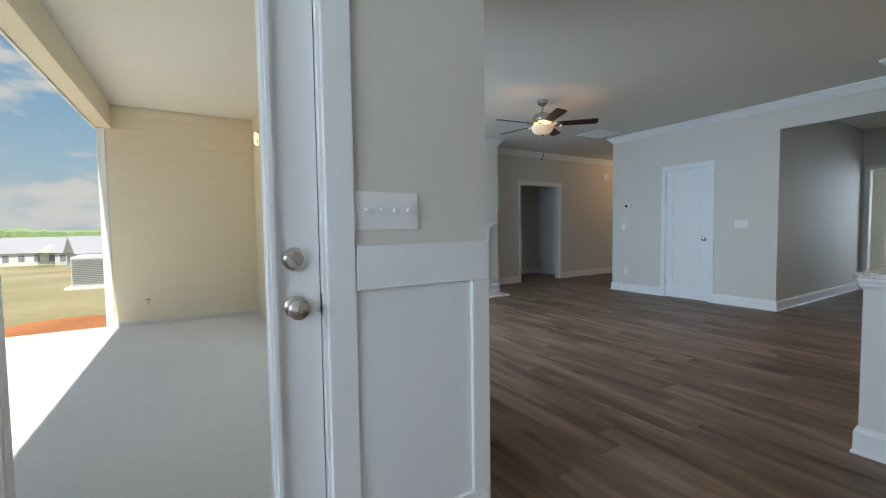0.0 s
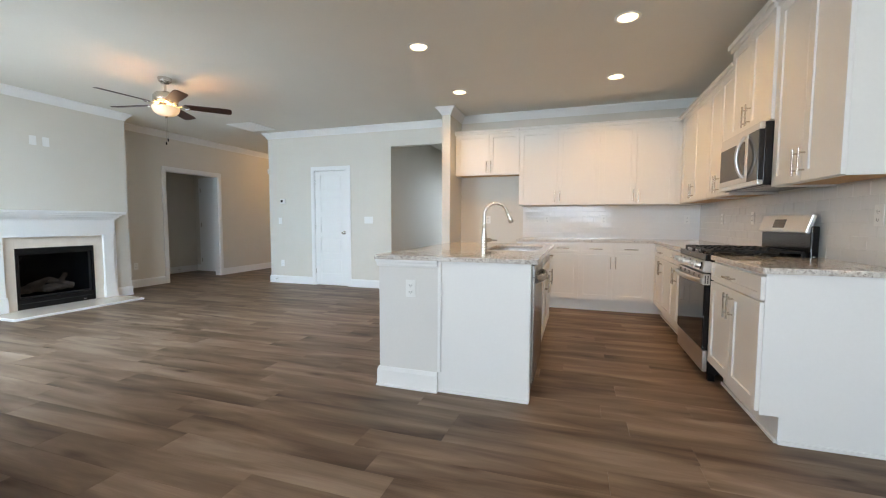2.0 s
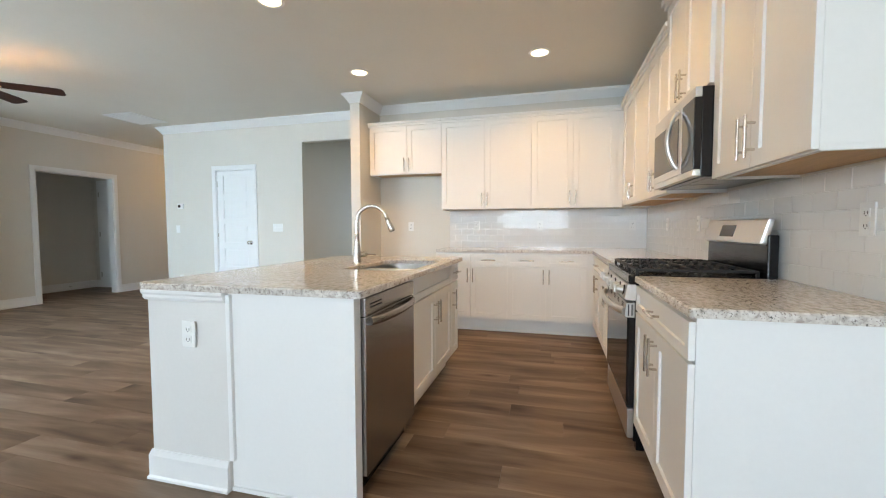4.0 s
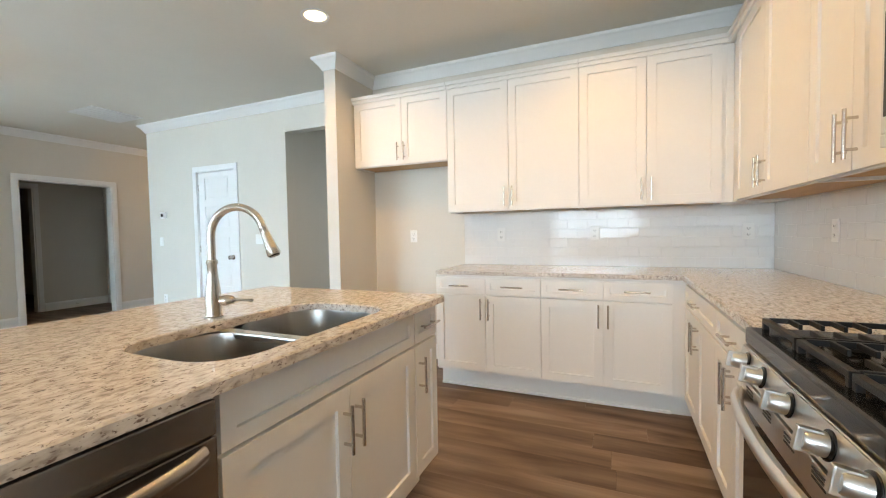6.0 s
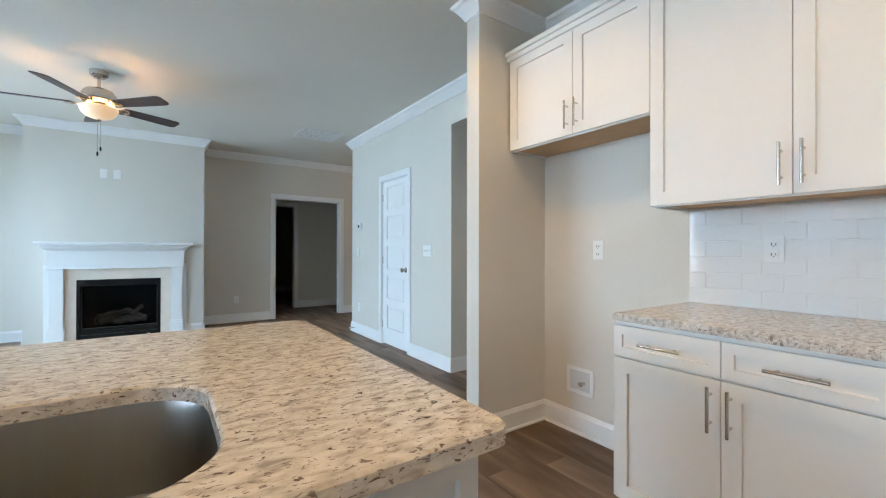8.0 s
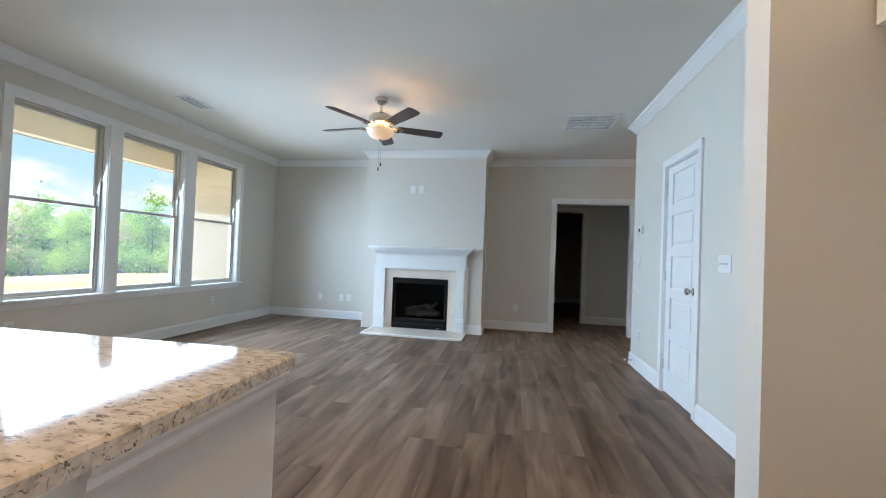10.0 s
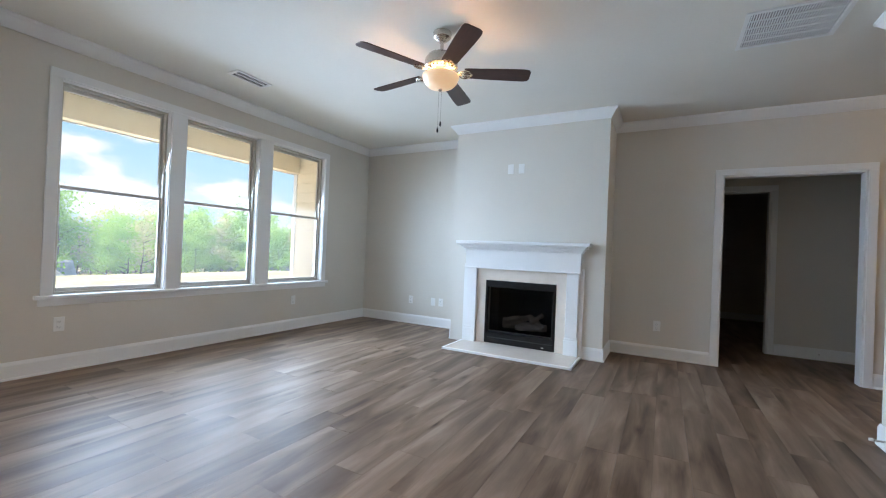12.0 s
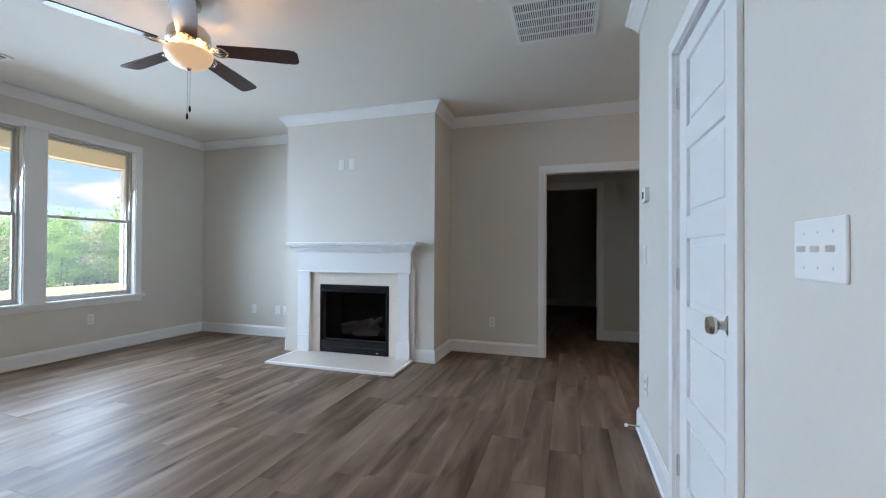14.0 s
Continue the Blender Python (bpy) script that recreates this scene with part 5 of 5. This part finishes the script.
clay = bmesh.new()
ring = [clay.verts.new((-1.75 + (.85 + .3 * noise.noise((k, 0, 4))) * math.cos(k * .3142), 8.35 + (.95 + .4 * noise.noise((k, 2, 4))) * math.sin(k * .3142), -.245)) for k in range(20)]
clay.faces.new(ring)
tagged(part("clay_patch", clay, mat("bare_red_clay", (.40, .15, .055), .95, var=.3, scale=1.5, fine=14)), "bare red clay patch beside the slab", "ground", kind="structure")

ac = thing("air_conditioner", "pale grey outdoor air conditioning condenser on a pad", "air conditioner", pose(-2.42, 14.6, ground_z(-2.4, 14.6)))
part("pad", boxes((-.48, -.48, -.05, .48, .48, .07), bevel=.01), CONCRETE, ac)
GREYM = mat("grey_enamel", (.58, .59, .59), .5, var=.05)
part("case", boxes((-.36, -.36, .07, .36, .36, .86), bevel=.03), GREYM, ac)
lv = None
for k in range(14):
    z = .14 + k * .048
    if lv is None:
        ob = part("louvre", boxes((-.33, -.374, 0, .33, -.362, .026), bevel=.003), mat("dark_grey_enamel", (.30, .31, .31), .6), ac)
        lv = ob.data
    else:
        ob = new("louvre", lv)
        ob.parent = ac
    ob.location = (0, 0, z)
part("fan_guard", lathe([(.30, .86), (.30, .885), (.27, .90), (.02, .905)], 24), GREYM, ac)

# sky and far distance
def sky_backdrop():
    m = bpy.data.materials.new("spring_sky_with_cumulus")
    m.use_nodes = True
    nt = m.node_tree
    nt.nodes.remove(nt.nodes["Principled BSDF"])
    em = nt.nodes.new("ShaderNodeEmission")
    tc = nt.nodes.new("ShaderNodeTexCoord")
    sep = nt.nodes.new("ShaderNodeSeparateXYZ")
    nt.links.new(tc.outputs["Object"], sep.inputs[0])
    h = nt.nodes.new("ShaderNodeMapRange")
    h.inputs[1].default_value, h.inputs[2].default_value = 0, 420
    nt.links.new(sep.outputs[2], h.inputs[0])
    blue = ramp(nt, [(0.0, (.70, .84, .94)), (.25, (.50, .73, .94)), (.7, (.16, .44, .84)), (1, (.08, .30, .72))])
    nt.links.new(h.outputs[0], blue.inputs[0])
    mp = nt.nodes.new("ShaderNodeMapping")
    mp.inputs["Scale"].default_value = (.0095, .0095, .021)
    nt.links.new(tc.outputs["Object"], mp.inputs[0])
    n = nt.nodes.new("ShaderNodeTexNoise")
    n.inputs["Scale"].default_value, n.inputs["Detail"].default_value, n.inputs["Roughness"].default_value = 1.0, 8, .52
    nt.links.new(mp.outputs[0], n.inputs["Vector"])
    cl = ramp(nt, [(.475, (0, 0, 0)), (.575, (1, 1, 1))])
    nt.links.new(n.outputs[0], cl.inputs[0])
    shade = ramp(nt, [(.50, (.80, .85, .91)), (.64, (.98, .98, .98))])
    nt.links.new(n.outputs[0], shade.inputs[0])
    mix = nt.nodes.new("ShaderNodeMix")
    mix.data_type = "RGBA"
    nt.links.new(cl.outputs[0], mix.inputs[0])
    nt.links.new(blue.outputs[0], mix.inputs[6])
    nt.links.new(shade.outputs[0], mix.inputs[7])
    nt.links.new(mix.outputs[2], em.inputs[0])
    em.inputs[1].default_value = 0.51
    nt.links.new(em.outputs[0], nt.nodes["Material Output"].inputs[0])
    return m


bm = bmesh.new()
cols = []
for k in range(49):
    a = radians(60 + 200 * k / 48)
    cols.append([bm.verts.new((700 * math.cos(a), 700 * math.sin(a), z)) for z in (-40, 520)])
for a, b in zip(cols, cols[1:]):
    bm.faces.new((a[0], b[0], b[1], a[1]))
tagged(part("backdrop_sky", bm, sky_backdrop(), smooth=True), "blue spring sky with white cumulus clouds", "sky", kind="structure")


def leaf_material(name, color):
    m = bpy.data.materials.new(name)
    m.use_nodes = True
    nt = m.node_tree
    b = nt.nodes["Principled BSDF"]
    b.inputs["Roughness"].default_value = .7
    oi, geo = nt.nodes.new("ShaderNodeObjectInfo"), nt.nodes.new("ShaderNodeNewGeometry")
    mul = nt.nodes.new("ShaderNodeMath")
    mul.operation = "MULTIPLY_ADD"
    mul.inputs[1].default_value = .55
    nt.links.new(geo.outputs["Random Per Island"], mul.inputs[0])
    sc = nt.nodes.new("ShaderNodeMath")
    sc.operation = "MULTIPLY"
    sc.inputs[1].default_value = .45
    nt.links.new(oi.outputs["Random"], sc.inputs[0])
    nt.links.new(sc.outputs[0], mul.inputs[2])
    r = ramp(nt, [(0, tuple(c * .72 for c in color)), (.5, color), (1, (color[0] * 1.4, color[1] * 1.2, color[2] * 1.3))])
    nt.links.new(mul.outputs[0], r.inputs[0])
    nt.links.new(r.outputs[0], b.inputs["Base Color"])
    tr, add = nt.nodes.new("ShaderNodeBsdfTranslucent"), nt.nodes.new("ShaderNodeMixShader")
    add.inputs[0].default_value = .45
    nt.links.new(r.outputs[0], tr.inputs[0])
    nt.links.new(b.outputs[0], add.inputs[1])
    nt.links.new(tr.outputs[0], add.inputs[2])
    nt.links.new(add.outputs[0], nt.nodes["Material Output"].inputs[0])
    return m


LEAF = [leaf_material("spring_leaves", (.36, .53, .13)), leaf_material("deep_leaves", (.28, .46, .12)), leaf_material("budding_leaves", (.44, .45, .21))]
BARK = mat("grey_bark", (.16, .13, .10), .9, var=.3, scale=4)


def tree(seed, height, leaf, dense):
    rnd = random.Random(seed)
    t = thing("tree", "young spring tree with bright green leaves at the wood's edge" if dense > .6 else "thin budding tree with sparse pale leaves", "tree", None, "trees of the far wood")
    pts = [(0.12 * height * .1 * math.sin(k * 1.3 + seed), .1 * math.cos(k * .9 + seed), height * .82 * k / 6) for k in range(7)]
    bm = tube(pts, [.015 * height * (1 - k / 7.5) * .6 for k in range(7)], 7)
    limbs = []
    for k in range(9):
        z0 = height * (.05 + .075 * k)
        a, ln = rnd.uniform(0, 6.28), height * rnd.uniform(.16, .28) * (1.2 - .07 * k)
        p0 = Vector((0, 0, z0))
        p1 = p0 + Vector((math.cos(a) * ln, math.sin(a) * ln, ln * .6))
        limbs.append((p0, p1))
        lb = tube([p0, (p0 + p1) / 2 + Vector((0, 0, -.02 * height)), p1], [.008 * height, .005 * height, .002 * height], 5)
        tmp = bpy.data.meshes.new("limb")
        lb.to_mesh(tmp)
        lb.free()
        bm.from_mesh(tmp)
        bpy.data.meshes.remove(tmp)
    part("trunk", bm, BARK, t)
    verts, faces = [], []
    centres = [p1 for _, p1 in limbs] + [(p0 + p1) / 2 for p0, p1 in limbs] + [Vector((rnd.uniform(-.08, .08) * height, rnd.uniform(-.08, .08) * height, height * z)) for z in (.62, .72, .82, .9, .96)]
    for c in centres:
        rad = height * rnd.uniform(.09, .15)
        for _ in range(int(170 * dense)):
            v = Vector((rnd.gauss(0, .5), rnd.gauss(0, .5), rnd.gauss(0, .42))) * rad + c
            s = rnd.uniform(.08, .20) * height / 9
            n = Vector((rnd.gauss(0, 1), rnd.gauss(0, 1), rnd.gauss(.6, .8))).normalized()
            u = n.orthogonal().normalized()
            w2 = n.cross(u)
            i = len(verts)
            verts += [v + u * s, v + w2 * s * .7, v - u * s, v - w2 * s * .7]
            faces.append((i, i + 1, i + 2, i + 3))
    me = bpy.data.meshes.new("crown")
    me.from_pydata([tuple(p) for p in verts], [], faces)
    me.materials.append(leaf)
    cr = new("crown", me)
    cr.parent = t
    return t


protos = [tree(1, 9.5, LEAF[0], 1.0), tree(2, 11.0, LEAF[1], 1.0), tree(3, 10.0, LEAF[0], .85), tree(4, 10.5, LEAF[2], .45), tree(5, 8.0, LEAF[1], .9)]
rnd = random.Random(11)
spots = []
for row, (dist, n) in enumerate(((74, 44), (80, 46), (88, 46))):
    for k in range(n):
        a = radians(122 + 62 * (k + rnd.uniform(-.3, .3)) / n)
        if row == 0 and rnd.random() < .2:
            continue
        d = dist + rnd.uniform(-3, 3)
        spots.append((d * math.cos(a) + 2, d * math.sin(a) + 2))
for i, (x, y) in enumerate(spots):
    far_row = i % 5
    m = pose(x, y, ground_z(x, y) - .1, 0, 0, rnd.uniform(0, 360)) @ Matrix.Scale(rnd.uniform(.75, 1.15), 4)
    p = protos[far_row if rnd.random() < .7 else 0]
    if i < 5:
        protos[i].matrix_world = m
    else:
        c = copy_thing(p, m)
        c.scale = (m.to_scale())


HOUSEGLASS = mat("house_window_glass", (.22, .26, .31), .2, var=.1)


def house(m, w, d, h, wall_color, label):
    t = thing("house", label, "house", m, "houses across the field")
    wm = mat("house_wall", wall_color, .7, var=.05)
    part("wall", boxes((0, 0, -1, w, d, h)), wm, t)
    bm = bmesh.new()
    rise = d * .32
    v = [bm.verts.new(c) for c in ((-.4, -.4, h - .1), (w + .4, -.4, h - .1), (w + .4, d + .4, h - .1), (-.4, d + .4, h - .1), (-.4, d / 2, h + rise), (w + .4, d / 2, h + rise))]
    for q in ((0, 1, 5, 4), (2, 3, 4, 5), (0, 4, 3), (1, 2, 5), (0, 3, 2, 1)):
        bm.faces.new([v[i] for i in q])
    bmesh.ops.recalc_face_normals(bm, faces=bm.faces)
    part("roof", bm, mat("house_shingles", (.34, .34, .36), .9, var=.2), t)
    for k in range(4):
        x = w * (.14 + .24 * k)
        for face_y in (-.03, ):
            wd = part("window", boxes((x - .45, face_y, .9, x + .45, face_y + .02, 2.2)), HOUSEGLASS, t)
            part("frame", boxes((x - .53, face_y - .02, .82, x - .45, face_y + .02, 2.28), (x + .45, face_y - .02, .82, x + .53, face_y + .02, 2.28), (x - .45, face_y - .02, 2.2, x + .45, face_y + .02, 2.28), (x - .45, face_y - .02, .82, x + .45, face_y + .02, .9)), TRIM, wd)
    bm = bmesh.new()
    gx = w * .62
    v = [bm.verts.new(c) for c in ((gx, -1.2, h - .1), (gx + 4, -1.2, h - .1), (gx + 2, -1.2, h + 1.5), (gx, d / 2, h - .1), (gx + 4, d / 2, h - .1), (gx + 2, d / 2, h + 1.5))]
    for q in ((0, 1, 2), (0, 2, 5, 3), (1, 4, 5, 2), (3, 5, 4), (0, 3, 4, 1)):
        bm.faces.new([v[i] for i in q])
    bmesh.ops.recalc_face_normals(bm, faces=bm.faces)
    part("gable", bm, wm, t)
    return t


for x, y, w, rz, col, lb in ((-23, 104, 8, 8, (.62, .62, .60), "pale grey single-storey house with grey roof"), (-32, 108, 9, 0, (.70, .70, .68), "white single-storey house with grey roof"), (-42, 104, 9, -6, (.55, .58, .62), "blue-grey single-storey house with grey roof"), (-17.5, 92, 6, 20, (.50, .53, .58), "blue-grey gabled house with grey roof")):
    house(pose(x, y, ground_z(x, y) - .2, 0, 0, rz), w, 9, 2.7, col, lb)
for x, y, rz in ((-60, 46, 60), (-68, 16, 80)):
    house(pose(x, y, ground_z(x, y) - 2.6, 0, 0, rz), 11, 8, 2.4, (.66, .66, .64), "white low house below the field with grey roof")

bm = bmesh.new()
top = []
for k in range(260):
    a = radians(70 + 130 * k / 259)
    r = 420 + 30 * noise.noise((k * .05, 0, 0))
    hgt = 5.0 + 6.0 * noise.noise((k * .045, 3, 0)) + 2.2 * noise.noise((k * .6, 7, 0))
    top.append((bm.verts.new((r * math.cos(a), r * math.sin(a), -12)), bm.verts.new((r * math.cos(a), r * math.sin(a), hgt * .55)), bm.verts.new(((r + 60) * math.cos(a), (r + 60) * math.sin(a), hgt))))
for p, q in zip(top, top[1:]):
    bm.faces.new((p[0], q[0], q[1], p[1]))
    bm.faces.new((p[1], q[1], q[2], p[2]))
tagged(part("backdrop_hills", bm, mat("far_spring_woods", (.24, .34, .16), .95, var=.3, scale=.05, fine=.4)), "low wooded hills along the horizon", "woods", kind="structure")

# far room past the passage: bright window with blinds
fw = tagged(new("window_6"), "bright far window with white slatted blinds", "window", kind="structure")
part("pane", boxes((12.18, 1.2, .8, 12.19, 2.4, 2.2)), glow("far_daylight", (.85, .93, 1.0), 1.2), fw)
part("casing_board", boxes((12.17, 1.12, .72, 12.198, 1.2, 2.28), (12.17, 2.4, .72, 12.198, 2.48, 2.28), (12.17, 1.2, 2.2, 12.198, 2.4, 2.28), (12.17, 1.2, .72, 12.198, 2.4, .8)), TRIM, fw)
sl = None
for k in range(26):
    if sl is None:
        ob = part("slat", boxes((12.13, 1.2, 0, 12.165, 2.4, .003)), PLASTIC, fw)
        sl = ob.data
    else:
        ob = new("slat", sl)
        ob.parent = fw
    ob.location = (0, 0, .83 + k * .052)

# ---- backsplash tiles, one by one ----
TW, TH, TG = .152, .076, .0022


def tile_mesh(w, h):
    bm = box(bmesh.new(), -w / 2, -.008, -h / 2, w / 2, 0, h / 2)
    bmesh.ops.bevel(bm, geom=[e for e in bm.edges if all(v.co.y < -.004 for v in e.verts)], offset=.0016, segments=1, affect="EDGES")
    return mesh_of("tile", bm, TILE)


TILES = {}


def splash(name, m, length, z0, z1, label):
    """Running-bond tiles along local x from 0 to length; the face looks to local -y."""
    w = tagged(new(name), label, "backsplash", kind="structure")
    w.matrix_world = m
    part("grout_bed", boxes((0, -.0078, z0, length, -.001, z1)), GROUT, w)
    rnd = random.Random(len(name))
    row, z = 0, z0
    while z < z1 - .01:
        h = min(TH, z1 - z) - TG
        x = -(TW / 2 if row % 2 else 0)
        while x < length - .004:
            a, b = max(x, 0), min(x + TW, length)
            wd = round(b - a - TG, 4)
            if wd > .012:
                key = (wd, round(h, 4))
                if key not in TILES:
                    TILES[key] = tile_mesh(wd, h)
                ob = new("tile", TILES[key])
                ob.parent = w
                ob.matrix_local = pose((a + b) / 2, -.0015, z + h / 2 + TG / 2, rnd.gauss(0, .35), 0, rnd.gauss(0, .35))
            x += TW
        z += TH
        row += 1
    return w


splash("backsplash_east", pose(EX, .345, 0, 0, 0, FACE_W), 2.297, CT1, 1.372, "glossy white subway tiles in running bond behind the counter")
splash("backsplash_south", pose(EX - .010, SY, 0, 0, 0, FACE_N), EX - .010 - 2.79, CT1, 1.372, "glossy white subway tiles in running bond behind the range")

# ---- floor planks ----
PWID, PLEN = .178, 1.22
fl = tagged(new("floor"), "grey-brown wood-look vinyl plank floor", "floor", kind="structure")
bm = box(bmesh.new(), -PWID / 2 + .0006, -.5, -.009, PWID / 2 - .0006, .5, 0)
plank_mesh = mesh_of("plank", bm, PLANK)
rv, rf = [], []
rnd = random.Random(5)
x = NOOK_W + PWID / 2
count = 0
while x < 10.0:
    lo, hi = (SY, 11.5) if x > WX - .1 else (SY, NOOK_Y + .05)
    y = lo - rnd.uniform(0, PLEN)
    while y < hi:
        a, b = max(y, lo), min(y + PLEN, hi)
        if b - a > .03:
            if .0 < x < 6.4 and (a + b) / 2 < 6.9 and count < 300:
                ob = new("plank", plank_mesh)
                ob.parent = fl
                ob.matrix_local = pose(x, (a + b) / 2, 0) @ Matrix.Diagonal((1, b - a - .0012, 1, 1))
                count += 1
            else:
                i = len(rv)
                xa, xb = x - PWID / 2 + .0006, x + PWID / 2 - .0006
                for z in (-.009, 0):
                    rv += [(xa, a, z), (xb, a, z), (xb, b - .0012, z), (xa, b - .0012, z)]
                rf += [(i + 4, i + 5, i + 6, i + 7), (i, i + 1, i + 5, i + 4), (i + 1, i + 2, i + 6, i + 5), (i + 2, i + 3, i + 7, i + 6), (i + 3, i, i + 4, i + 7)]
        y += PLEN
    x += PWID
me = bpy.data.meshes.new("planks_beyond")
me.from_pydata(rv, [], rf)
me.materials.append(PLANK)
ob = new("planks_beyond", me)
ob.parent = fl
tagged(ob, kind="stuff")
